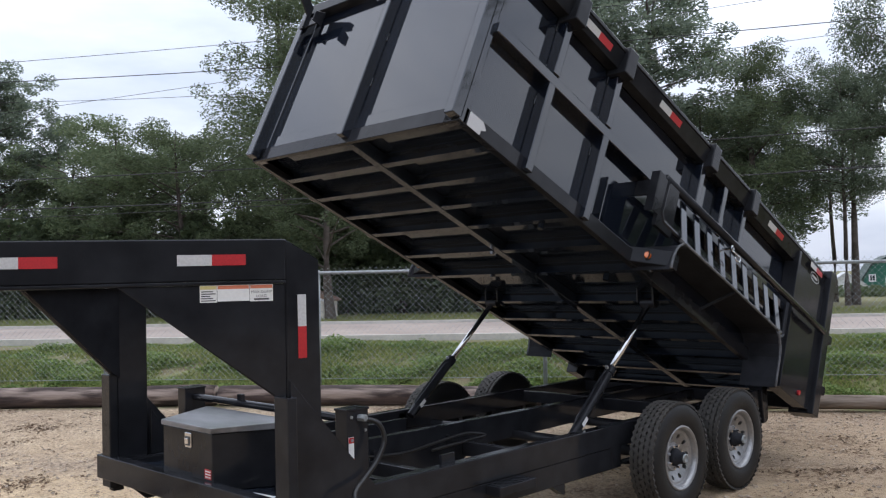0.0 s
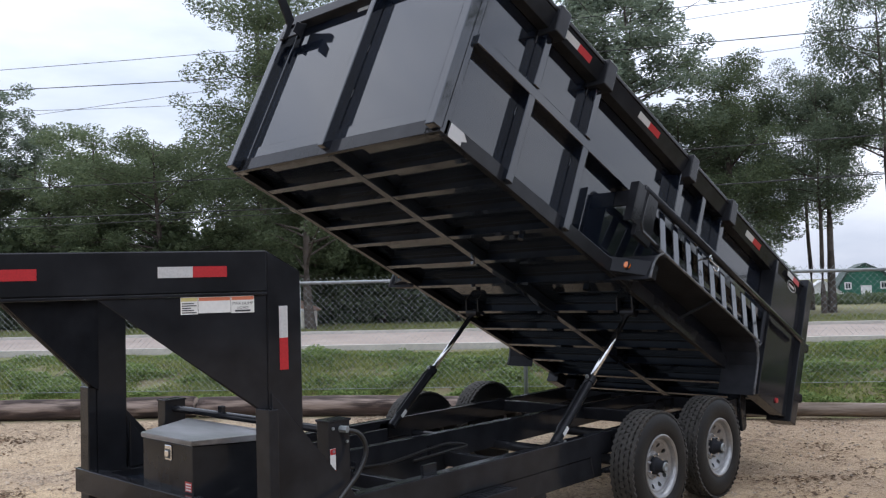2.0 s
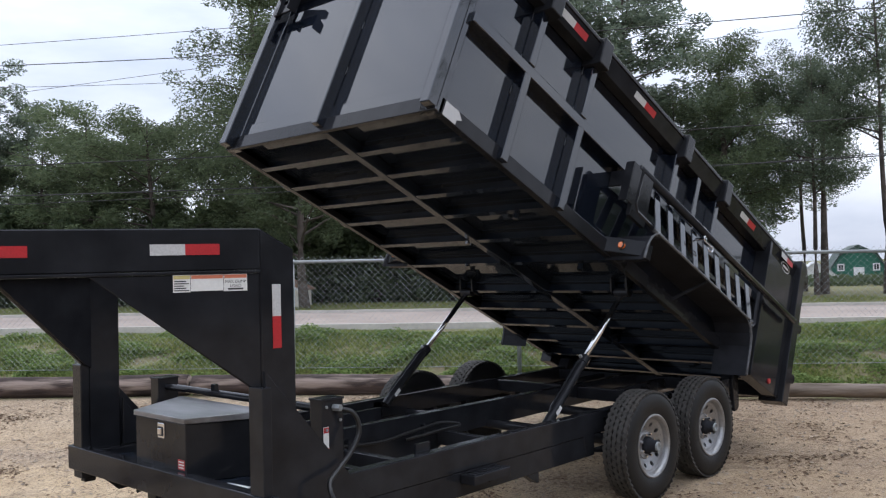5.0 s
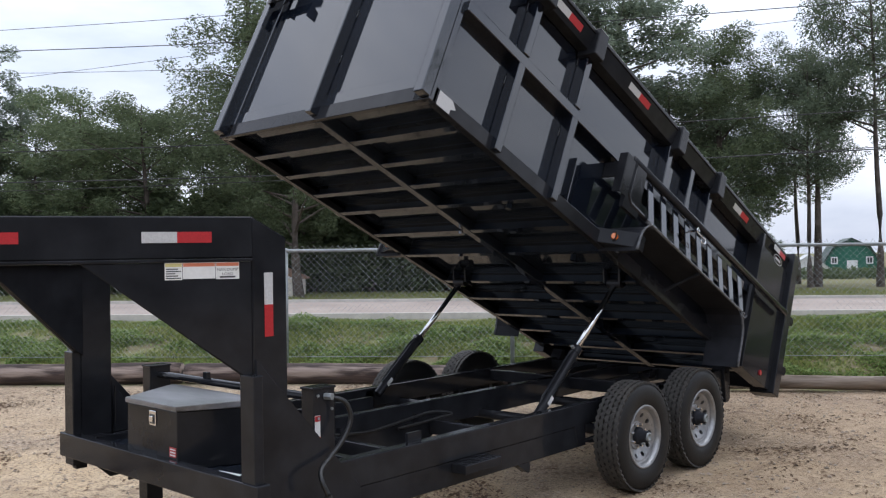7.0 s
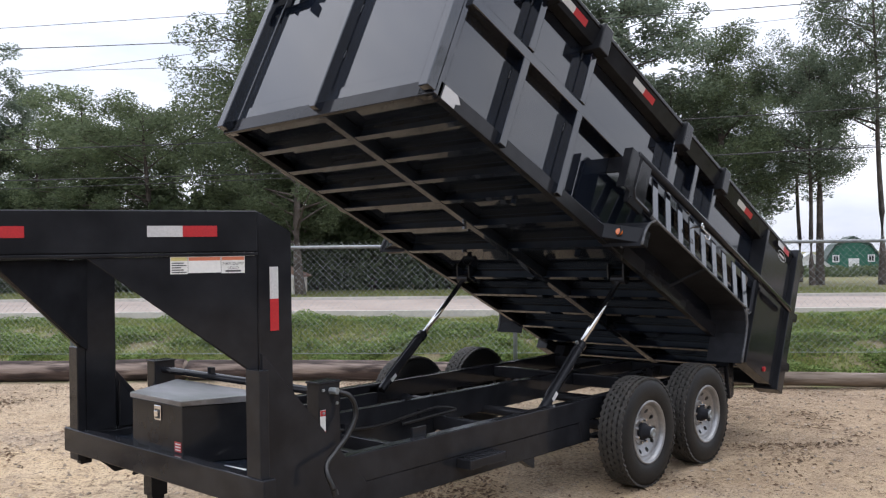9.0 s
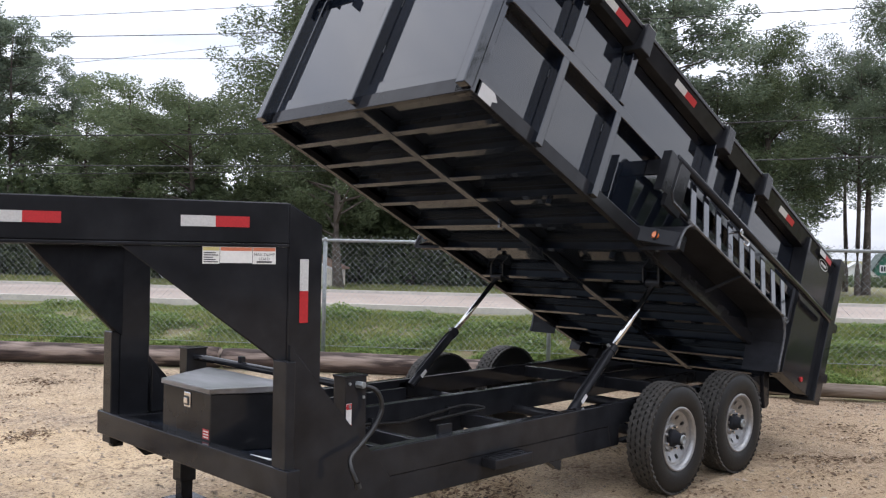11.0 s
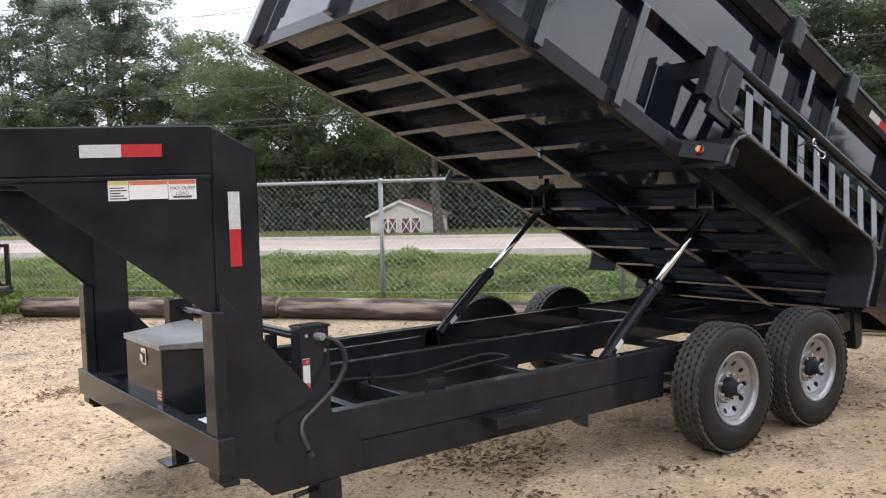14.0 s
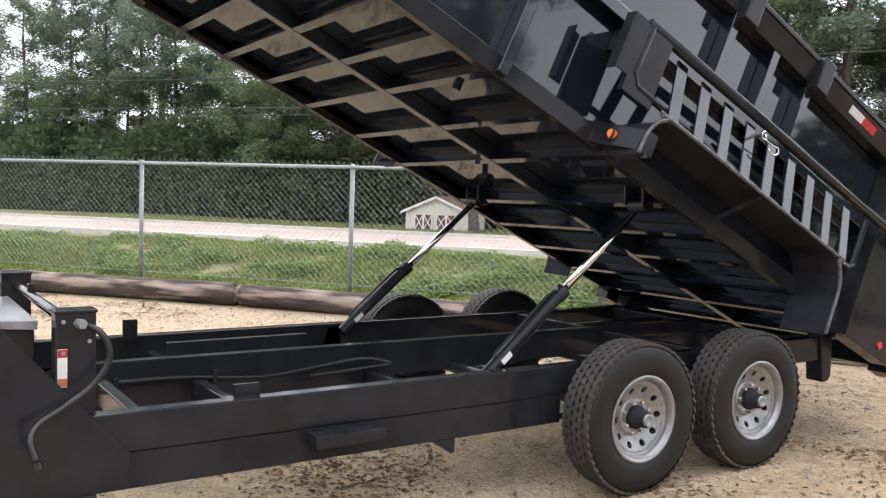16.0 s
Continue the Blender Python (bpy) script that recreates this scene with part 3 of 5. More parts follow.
# warning labels on the gusset plate
def warning_label(x0, x1, z0, z1, y, parent, head, lines, text=""):
    lb = part("warning_label", box(x0, x1, y - 0.0015, y, z0, z1, 0), M_PAPER, parent, "white printed warning label")
    part("label_heading", box(x0 + 0.002, x1 - 0.002, y - 0.0025, y - 0.0016, z1 - 0.018, z1 - 0.002, 0), head, lb)
    h = (z1 - z0 - 0.026) / max(lines, 1)
    if not text:
        for i in range(lines):
            zz = z0 + 0.006 + h * i
            part("printed_line", box(x0 + 0.006, x1 - 0.006 - 0.012 * ((i * 7) % 3), y - 0.0025, y - 0.0016, zz, zz + h * 0.45, 0), M_INK, lb)
    for i, row in enumerate(text.split("|") if text else ()):
        cu = bpy.data.curves.new("lettering", "FONT")
        cu.body, cu.size, cu.align_x = row, 0.0185, "CENTER"
        tmp = bpy.data.objects.new("lettering", cu)
        me = bpy.data.meshes.new_from_object(tmp)
        bpy.data.objects.remove(tmp)
        me.materials.clear()
        me.materials.append(M_INK)
        t = new("lettering", me)
        t.parent = lb
        t.matrix_basis = pose((x0 + x1) / 2, y - 0.003, z1 - 0.040 - 0.020 * i, 90, 0, 0)
    return lb


GY = 0.0015
warning_label(-0.393, -0.317, 1.572, 1.650, GY, near_beam, M_YELLOW, 5)
warning_label(-0.315, -0.170, 1.576, 1.650, GY, near_beam, M_ORANGE, 0)
lb = warning_label(-0.168, -0.062, 1.572, 1.650, GY, near_beam, M_ORANGE, 0, "MAX DUMP|LOAD")
part("printed_bar", box(-0.150, -0.080, -0.0012, -0.0002, 1.578, 1.586, 0), M_INK, lb)

# pump posts with a bar across, and the hose down the near side
for s in (-1, 1):
    y0, y1 = sorted((s * 0.86, s * 0.76))
    post = part("stop_post", box(-2.605, -2.465, y0, y1, 0.40, 0.998, 0.006), M_PAINT, P)
    part("post_cap", box(-2.610, -2.460, y0 - 0.004, y1 + 0.004, 0.994, 1.006, 0.003), M_PAINT, post)
    for x, z in ((-2.58, 0.965), (-2.49, 0.89), (-2.58, 0.85)):
        part("bolt_head", rod((x, -0.86 * (1 if s < 0 else -1) - 0.001 * (-s), z), (x, (-0.869 if s < 0 else 0.869), z), 0.008, seg=6), M_GALV, post)
part("cross_bar", rod((-2.54, -0.78, 0.945), (-2.54, 0.78, 0.945), 0.022), M_PAINT, P, smooth=False)
part("bar_tab", box(-2.555, -2.525, 0.20, 0.24, 0.94, 1.0, 0.003), M_PAINT, P)
hose_path = curve_points([(-2.505, -0.88, 0.950), (-2.470, -0.93, 0.935), (-2.440, -0.945, 0.880), (-2.445, -0.950, 0.815), (-2.505, -0.955, 0.735), (-2.60, -0.975, 0.675), (-2.685, -1.01, 0.635), (-2.715, -1.05, 0.595), (-2.700, -1.08, 0.525)])
part("hose", tube(hose_path, 0.0125), M_HOSE, P, "black rubber hydraulic hose", smooth=True)
part("hose_fitting", rod((-2.530, -0.86, 0.958), (-2.520, -0.905, 0.958), 0.018, seg=6), M_GALV, P)
part("hose_fitting", rod((-2.700, -1.08, 0.525), (-2.695, -1.085, 0.50), 0.017, seg=8), M_HOSE, P)
loom = curve_points([(-2.22, -0.06, 0.555), (-1.9, -0.06, 0.55), (-1.5, -0.07, 0.52), (-1.2, -0.09, 0.55), (-0.95, -0.12, 0.575), (-0.82, -0.18, 0.55), (-0.95, -0.14, 0.53), (-1.25, -0.08, 0.50)])
part("hydraulic_line", tube(loom, 0.010), M_HOSE, P, "black hydraulic hose clipped along the centre rail", smooth=True)
for x in (-2.22, -1.75, -1.06):
    part("hose_clip", box(x - 0.012, x + 0.012, -0.075, -0.036, 0.50, 0.575, 0.003), M_PAINT, P)
warn = part("warning_label", box(-2.600, -2.566, -0.8625, -0.8605, 0.725, 0.865, 0), M_PAPER, P, "white and orange warning label")
part("label_heading", box(-2.600, -2.566, -0.8632, -0.8626, 0.835, 0.863, 0), M_RED, warn)
part("label_footer", box(-2.600, -2.566, -0.8632, -0.8626, 0.727, 0.757, 0), M_ORANGE, warn)

# landing jacks
for s in (-1, 1):
    jk = part("jack", box(-2.59, -2.48, s * 0.90 - 0.055, s * 0.90 + 0.055, 0.13, 0.336 if s < 0 else 0.49, 0.006), M_PAINT, P, "black steel landing jack")
    part("jack_leg", box(-2.575, -2.495, s * 0.90 - 0.04, s * 0.90 + 0.04, 0.012, 0.14, 0.004), M_PAINT, jk)
    part("jack_foot", box(-2.645, -2.425, s * 0.90 - 0.10, s * 0.90 + 0.10, 0.0, 0.014, 0.004), M_PAINT, jk)
    part("jack_handle", rod((-2.59, s * 0.90, 0.30), (-2.70, s * 0.90 - 0.03, 0.30), 0.012, seg=8), M_PAINT, jk)

# hydraulic cylinders
def lift_cylinder(s):
    a, b = Vector((-0.63, s * 0.79, 0.575)), Vector((0.40, s * 0.79, 1.435))
    d = (b - a).normalized()
    side = d.cross(Vector((0, 1, 0))).normalized()
    barrel = part("lift_cylinder", rod(a, a + d * 0.60, 0.034, seg=20), M_PAINT, P, "black hydraulic lift cylinder", smooth=False)
    part("cylinder_collar", rod(a + d * 0.59, a + d * 0.645, 0.040, seg=20), M_PAINT, barrel)
    part("cylinder_rod", rod(a + d * 0.64, b, 0.021, seg=20), M_CHROME, barrel, "polished chrome rod", smooth=True)
    part("rod_eye", rod(b + Vector((0, -0.06, 0)), b + Vector((0, 0.06, 0)), 0.038, seg=16), M_PAINT, barrel)
    part("oil_pipe", tube([a + d * 0.10 + side * 0.038, a + d * 0.12 + side * 0.048, a + d * 0.55 + side * 0.048, a + d * 0.60 + side * 0.03], 0.008), M_PAINT, barrel)
    part("port_fitting", rod(a + d * 0.61, a + d * 0.61 + side * 0.058, 0.012, seg=8), M_GALV, barrel)
    part("white_sticker", box(-0.035, 0.035, -0.0015, 0.0, -0.015, 0.015, 0, None), M_PAPER, barrel, "small white sticker",
         matrix=Matrix.Translation(a + d * 0.14 + Vector((0, -0.0355, 0))) @ Matrix.Rotation(-math.atan2(d.z, d.x), 4, "Y"))
    part("cylinder_foot", plate([(-0.74, 0.48), (-0.60, 0.48), (-0.63, 0.60), (-0.70, 0.60)], *sorted((s * 0.86, s * 0.845)), 0.003), M_PAINT, barrel)


lift_cylinder(-1)
lift_cylinder(1)
part("lift_tube", rod((-0.32, -0.845, 0.468), (-0.32, 0.845, 0.468), 0.036, seg=20), M_PAINT, P, smooth=False)


# wheels
R_TYRE, W_TYRE = 0.384, 0.20


def tyre_mesh():
    hw = W_TYRE / 2
    prof = [(0.205, -hw * 0.72), (0.222, -hw * 0.90), (0.262, -hw * 1.02), (0.305, -hw * 1.04), (0.342, -hw * 0.97), (0.360, -hw * 0.87), (R_TYRE - 0.015, -hw * 0.74),
            (R_TYRE - 0.013, 0), (R_TYRE - 0.015, hw * 0.74), (0.360, hw * 0.87), (0.342, hw * 0.97), (0.305, hw * 1.04), (0.262, hw * 1.02), (0.222, hw * 0.90), (0.205, hw * 0.72)]
    bm = lathe(prof, 72)
    return bm


def tread_mesh():
    """Five rows of interlocking blocks round the tyre."""
    bm = bmesh.new()
    count = 50
    step = 2 * math.pi / count
    for yc, wd, ph in ((-0.074, 0.028, 0.0), (-0.037, 0.030, 0.5), (0.0, 0.030, 0.0), (0.037, 0.030, 0.5), (0.074, 0.028, 0.0)):
        for k in range(count):
            a0 = step * (k + ph)
            a1 = a0 + step * 0.95
            am = (a0 + a1) / 2
            bow = 0.0055
            top = R_TYRE - (0.004 if abs(yc) > 0.07 else 0.0)
            q = []
            for r in (R_TYRE - 0.018, top):
                for a, y in ((a0, -wd / 2 - bow), (am, -wd / 2 + bow), (a1, -wd / 2 - bow), (a1, wd / 2 - bow), (am, wd / 2 + bow), (a0, wd / 2 - bow)):
                    q.append(bm.verts.new((r * math.cos(a), yc + y, r * math.sin(a))))
            bm.faces.new(q[6:])
            for i in range(6):
                j = (i + 1) % 6
                bm.faces.new((q[i], q[j], q[6 + j], q[6 + i]))
    return bm


def rim_mesh():
    """Silver steel disc wheel with eight round holes; outer side towards -y."""
    bm = lathe([(0.205, 0.085), (0.190, 0.06), (0.180, 0.02), (0.182, -0.03), (0.196, -0.065), (0.203, -0.082), (0.221, -0.086), (0.221, -0.094), (0.212, -0.097), (0.200, -0.090), (0.192, -0.074), (0.188, -0.060), (0.178, -0.056), (0.170, -0.055)], 64)
    n_hole, hole_r, ring = 10, 0.0165, 0.143
    yv = lambda r: -0.020 - min(0.035, max(0.0, r - 0.102) * 0.52)
    for k in range(n_hole):
        mid = 2 * math.pi * k / n_hole
        half = math.pi / n_hole
        outline, inner, K = [], [], 32
        for i in range(K):
            th = 2 * math.pi * i / K
            hx, hy = ring + hole_r * math.cos(th), hole_r * math.sin(th)
            inner.append((math.hypot(hx, hy), mid + math.atan2(hy, hx)))
            d = (math.cos(th), math.sin(th))
            # box in polar coordinates round the hole
            tr = 1e9
            for lim, comp in ((0.027, d[0]), (-0.045, d[0])):
                if comp * lim > 0:
                    tr = min(tr, lim / comp)
            for lim, comp in ((1.0, d[1]), (-1.0, d[1])):
                if comp * lim > 0:
                    tr = min(tr, lim * half * ring / comp)
            outline.append((ring + tr * d[0], mid + tr * d[1] / ring))
        vi = [bm.verts.new((r * math.cos(a), yv(r), r * math.sin(a))) for r, a in inner]
        vo = [bm.verts.new((r * math.cos(a), yv(r), r * math.sin(a))) for r, a in outline]
        vb = [bm.verts.new((r * math.cos(a), yv(r) + 0.012, r * math.sin(a))) for r, a in inner]
        for i in range(K):
            j = (i + 1) % K
            bm.faces.new((vi[i], vi[j], vo[j], vo[i]))
            bm.faces.new((vi[i], vi[j], vb[j], vb[i]))
    lathe([(0.098, -0.020), (0.092, -0.027), (0.060, -0.029), (0.058, -0.010)], 48, bm)
    bmesh.ops.remove_doubles(bm, verts=bm.verts, dist=0.0006)
    return bm


def build_wheel():
    wh = new("wheel")
    wh.parent = P
    wh["label"] = "black trailer tyre on a silver steel wheel with round holes"
    part("tyre", tyre_mesh(), M_RUBBER, wh, "black rubber tyre with a smooth sidewall", smooth=True)
    part("tread", tread_mesh(), M_TREAD, wh, "dusty grey tread blocks")
    part("rim", rim_mesh(), M_SILVER, wh, "silver painted steel rim", smooth=False)
    part("brake_drum", lathe([(0.0, 0.02), (0.15, 0.02), (0.16, 0.03), (0.16, 0.09), (0.0, 0.09)], 32), M_MATTE, wh)
    part("hub", lathe([(0.062, -0.010), (0.060, -0.050), (0.054, -0.058), (0.043, -0.062), (0.041, -0.108), (0.037, -0.114), (0.0, -0.114)], 32), M_MATTE, wh, "black hub", smooth=True)
    part("hub_cap", lathe([(0.031, -0.110), (0.031, -0.124), (0.023, -0.127), (0.020, -0.120), (0.0, -0.120)], 24), M_GALV, wh, "grey metal hub cap", smooth=True)
    for k in range(8):
        a = 2 * math.pi * (k + 0.5) / 8
        x, z = 0.080 * math.cos(a), 0.080 * math.sin(a)
        part("wheel_nut", rod((x, -0.024, z), (x, -0.052, z), 0.0105, 0.009, seg=6), M_CHROME, wh)
    return wh


wheel = build_wheel()
wheel.matrix_basis = pose(WHEEL_X[0], -1.133, 0.380)
for x, s, turn in ((WHEEL_X[1], -1, 27), (WHEEL_X[0], 1, 12), (WHEEL_X[1], 1, 40)):
    w = copy_thing(wheel, pose(x, s * 1.133, 0.380, 0, turn, 0) if s < 0 else pose(x, s * 1.133, 0.380, 0, turn, 180))
    w.parent = P


# ---- raised bed ----
BED_LEN, BED_H, BED_W = 4.88, 1.235, 0.99
LIP, LIP_LEAN = 0.118, 0.26
bed_bm = box(0.0, BED_LEN, -BED_W + 0.014, BED_W - 0.014, 0.040, 0.055, 0)
bed = part("bed", bed_bm, M_UNDER, P, "black steel dump bed tipped up on its cylinders", matrix=pose(-1.86, 0, 2.565, 0, 25.4, 0))
B = bed
for s in (-1, 1):
    o = lambda d: s * (BED_W + d)
    yy = lambda a, b: sorted((o(a), o(b)))
    part("side_sheet", box(0.03, BED_LEN, *yy(-0.012, 0.0), 0.0, BED_H - 0.02, 0.002), M_PANEL, B, "glossy black steel side sheet")
    part("bottom_rail", box(0.0, 4.40, *yy(-0.012, 0.042), -0.045, 0.055, 0.004), M_PAINT, B)
    part("top_rail", box(0.0, BED_LEN + 0.10, *yy(-0.02, 0.125), BED_H - 0.030, BED_H, 0.005), M_PAINT, B)
    lip = box(0.0, BED_LEN + 0.10, *yy(0.002, LIP), BED_H - 0.15, BED_H - 0.031, 0.004)
    for v in lip.verts:
        if abs(v.co.y) > BED_W + 0.06:
            v.co.y -= s * LIP_LEAN * (BED_H - 0.031 - v.co.z)
    part("top_lip", lip, M_PAINT, B)
    part("mid_rail", box(0.02, BED_LEN, *yy(0.0, 0.075), 0.582, 0.655, 0.006), M_PANEL, B)
    for u in (0.545, 1.175):
        part("side_rib", box(u, u + 0.062, *yy(0.0, 0.085), -0.035, 0.581, 0.005), M_PANEL, B)
    for u in (0.555, 1.17, 2.42, 2.80, 3.16):
        part("side_rib", box(u, u + 0.062, *yy(0.0, 0.085), 0.656, BED_H - 0.151, 0.005), M_PANEL, B)
    for u in (0.54, 1.14, 2.425, 3.16):
        part("tarp_block", box(u, u + 0.115, *yy(0.0, 0.155), BED_H - 0.19, BED_H + 0.015, 0.008), M_PAINT, B)
    # corner post at the front and the deeper rear section with its gate frame
    part("corner_post", box(-0.03, 0.03, *yy(-0.09, 0.042), -0.045, BED_H + 0.0, 0.006), M_PANEL, B)
    part("rear_panel", box(4.245, 4.86, *yy(0.0, 0.120), -0.10, BED_H - 0.15, 0.004), M_PAINT, B)
    part("rear_post", box(4.20, 4.245, *yy(0.0, 0.132), -0.10, BED_H - 0.05, 0.005), M_PAINT, B)
    part("gate_post", box(4.86, 4.99, *yy(-0.06, 0.165), -0.125, BED_H + 0.05, 0.006), M_PAINT, B)
    for u0, u1, v1 in ((0.70, 1.005, 1.15), (1.68, 1.985, 1.15), (3.58, 3.885, 1.15), (4.45, 4.725, 1.170)):
        um = (u0 + u1) / 2
        ys = sorted((s * 0.0005, s * 0.002))
        slope = math.atan(LIP_LEAN) if u0 < 4 else 0.0
        at_lip = Matrix.Translation((0, o(LIP - LIP_LEAN * (BED_H - 0.031 - v1) if u0 < 4 else 0.1325), v1)) @ Matrix.Rotation(-s * slope, 4, "X")
        part("white_reflector", box(u0, um, *ys, -0.025, 0.025, 0), M_WHITE, B, "white reflective tape", matrix=at_lip)
        part("red_reflector", box(um, u1, *ys, -0.025, 0.025, 0), M_RED, B, "red reflective tape", matrix=at_lip)
    ys = sorted((o(0.0425), o(0.044)))
    part("white_reflector", plate([(0.035, -0.040), (0.035, 0.048), (0.15, 0.048), (0.19, 0.01), (0.15, -0.010), (0.15, -0.040)], *ys, 0), M_WHITE, B, "torn white reflective sticker")
    # fender over the wheels, part of the bed
    f_in, f_out = 0.0, 0.305
    prof = [(1.925, -0.055), (1.935, 0.05), (1.97, 0.125), (2.02, 0.165), (2.10, 0.185), (3.56, 0.188), (3.64, 0.165), (3.70, 0.10), (3.735, 0.0), (3.745, -0.25 if s < 0 else -0.10)]
    bm = bmesh.new()
    rings = []
    for th in (0.0, 0.008):
        for y in (o(f_in), o(f_out)):
            rings.append([bm.verts.new((u, y, v - th)) for u, v in prof])
    for i in range(len(prof) - 1):
        for a, b in ((0, 1), (2, 3), (1, 3), (0, 2)):
            bm.faces.new((rings[a][i], rings[a][i + 1], rings[b][i + 1], rings[b][i]))
    for i in (0, -1):
        bm.faces.new((rings[0][i], rings[1][i], rings[3][i], rings[2][i]))
    fender = part("fender", bm, M_MATTE, B, "black steel fender with a welded lip")
    part("fender_lip", tube([(q.x, o(f_out), q.y) for q in curve_points([(u, v, 0) for u, v in prof], 4)], 0.011, 8), M_WELD, B, smooth=True)
    weld = bmesh.new()
    pts = curve_points([(u, v, 0) for u, v in prof], 26)
    for i, q in enumerate(pts):
        if i % 2 == 0:
            bmesh.ops.create_icosphere(weld, subdivisions=1, radius=0.008, matrix=Matrix.Translation((q.x, o(f_out + 0.006), q.y + 0.006)))
    part("weld_bead", weld, M_WELD, B, smooth=True)["kind"] = "stuff"
    corners = [(1.81, o(0.0)), (1.94, o(0.298)), (2.02, o(0.298)), (2.02, o(0.0))]
    nose = part("fender_nose", prism(corners, -0.036, 0.076, 0.004), M_PAINT, B)
    part("fender_brace", rod((2.85, o(0.01), 0.02), (2.85, o(0.295), 0.175), 0.012, seg=8), M_MATTE, B)
    # stowed loading ramp on the side, held by a pin
    part("ramp_rail", tube([(1.80, o(0.225), 0.56), (1.79, o(0.225), 0.30), (1.83, o(0.225), 0.255), (3.86, o(0.225), 0.215), (3.90, o(0.225), 0.25), (3.90, o(0.225), 0.54)], 0.020), M_PAINT, B)
    for i in range(1, 10):
        u = 1.85 + 0.204 * i
        lean = Matrix.Translation((u, o(0.275), 0.19)) @ Matrix.Rotation(radians(13.0 * s), 4, "X")
        part("ramp_rung", box(0.0, 0.082, *sorted((0.0, -s * 0.012)), 0.0, 0.36, 0.003), M_PANEL, B, matrix=lean)
    part("ramp_end_plate", box(1.745, 1.955, *yy(0.200, 0.236), 0.19, 0.555, 0.004), M_PAINT, B)
    part("ramp_top_rail", tube([(1.78, o(0.215), 0.570), (4.80, o(0.185), 0.640)], 0.030, 12), M_PAINT, B, smooth=True)
    part("ramp_bracket", box(1.655, 1.665, *yy(0.180, 0.245), 0.26, 0.560, 0.002), M_PAINT, B)
    part("ramp_bracket", box(1.666, 1.740, *yy(0.237, 0.245), 0.26, 0.560, 0.002), M_PAINT, B)
    part("ramp_bracket", box(1.755, 1.775, *yy(0.0, 0.225), 0.44, 0.560, 0.004), M_PAINT, B)
    pin = part("hitch_pin", rod((2.72, o(0.20), 0.475), (2.72, o(0.30), 0.475), 0.010, seg=10), M_CHROME, B, "chrome hitch pin with a wire clip")
    clip = [(2.72 + 0.022 * math.cos(a), o(0.292), 0.475 + 0.022 * math.sin(a)) for a in [i * math.pi / 6 for i in range(12)]]
    part("wire_clip", tube([*clip[3:], (2.75, o(0.29), 0.46), (2.82, o(0.285), 0.465), (2.86, o(0.285), 0.475), (2.875, o(0.285), 0.455), (2.86, o(0.285), 0.43), (2.81, o(0.285), 0.42), (2.79, o(0.285), 0.435)], 0.0045, 6), M_CHROME, pin, smooth=True)
    # hinge lugs of the tail gate
    for v in (1.17, 0.66, 0.16):
        part("hinge_lug", plate([(4.985, v - 0.03), (5.09, v - 0.04), (5.11, v), (5.09, v + 0.045), (4.985, v + 0.03)], *yy(-0.03, 0.15), 0.004), M_PAINT, B)
    part("rear_marker", rod((4.60, o(0.120), -0.02), (4.60, o(0.134), -0.02), 0.024, seg=16), M_LENS, B, "red marker light")
    # oval badge, plain shapes
    ring = bmesh.new()
    k = 28
    vo = [ring.verts.new((4.60 + 0.10 * math.cos(2 * math.pi * i / k), o(0.1225), 1.095 + 0.045 * math.sin(2 * math.pi * i / k))) for i in range(k)]
    vi = [ring.verts.new((4.60 + 0.092 * math.cos(2 * math.pi * i / k), o(0.1225), 1.095 + 0.038 * math.sin(2 * math.pi * i / k))) for i in range(k)]
    for i in range(k):
        j = (i + 1) % k
        ring.faces.new((vo[i], vo[j], vi[j], vi[i]))
    badge = part("badge", ring, M_WHITE, B, "small white oval badge outline")
    part("badge_bar", box(4.54, 4.66, *sorted((o(0.1205), o(0.1225))), 1.085, 1.107, 0), M_WHITE, badge)
for s in (-1, 1):
    turned = Vector((-0.917, -s * -0.399, 0)).normalized()
    spot = Vector((1.872, s * (BED_W + 0.142), 0.022))
    part("marker_light", rod(spot, spot + turned * 0.014, 0.026, 0.022, seg=20), M_AMBER, B, "round amber marker light", smooth=False)
    part("marker_grommet", lathe([(0.027, 0.0), (0.036, -0.004), (0.036, -0.010), (0.027, -0.012)], 24), M_HOSE, B, "black rubber grommet",
         matrix=Matrix.Translation(spot - turned * 0.004) @ Matrix.Rotation(radians(-90 + s * 23.5), 4, "Z"))

# front wall with its ribs
part("front_sheet", box(-0.012, 0.0, -BED_W, BED_W, 0.0, BED_H, 0.002), M_PANEL, B, "glossy black steel front sheet")
part("front_sill", box(-0.030, 0.0, -BED_W - 0.04, BED_W + 0.04, -0.045, 0.055, 0.004), M_PAINT, B)
part("front_lower_band", box(-0.020, -0.0125, -BED_W + 0.07, BED_W - 0.07, 0.056, 0.145, 0.002), M_PANEL, B)
part("front_rib", box(-0.095, -0.0125, -0.055, 0.0, -0.02, BED_H, 0.006), M_PANEL, B)
for s in (-1, 1):
    y0, y1 = sorted((s * (BED_W - 0.03), s * (BED_W + 0.042)))
    part("front_corner_rib", box(-0.095, -0.0125, y0, y1, -0.03, BED_H, 0.006), M_PANEL, B)
part("front_top_rail", box(-0.085, -0.0, -BED_W, BED_W, BED_H - 0.03, BED_H + 0.06, 0.006), M_PAINT, B)
tarp = part("tarp_arm", plate([(-0.10, 1.05), (-0.13, 1.05), (-0.13, 1.16), (-0.30, 1.30), (-0.30, 1.36), (-0.26, 1.36), (-0.10, 1.24)], 0.90, 0.915, 0.002), M_PAINT, B)
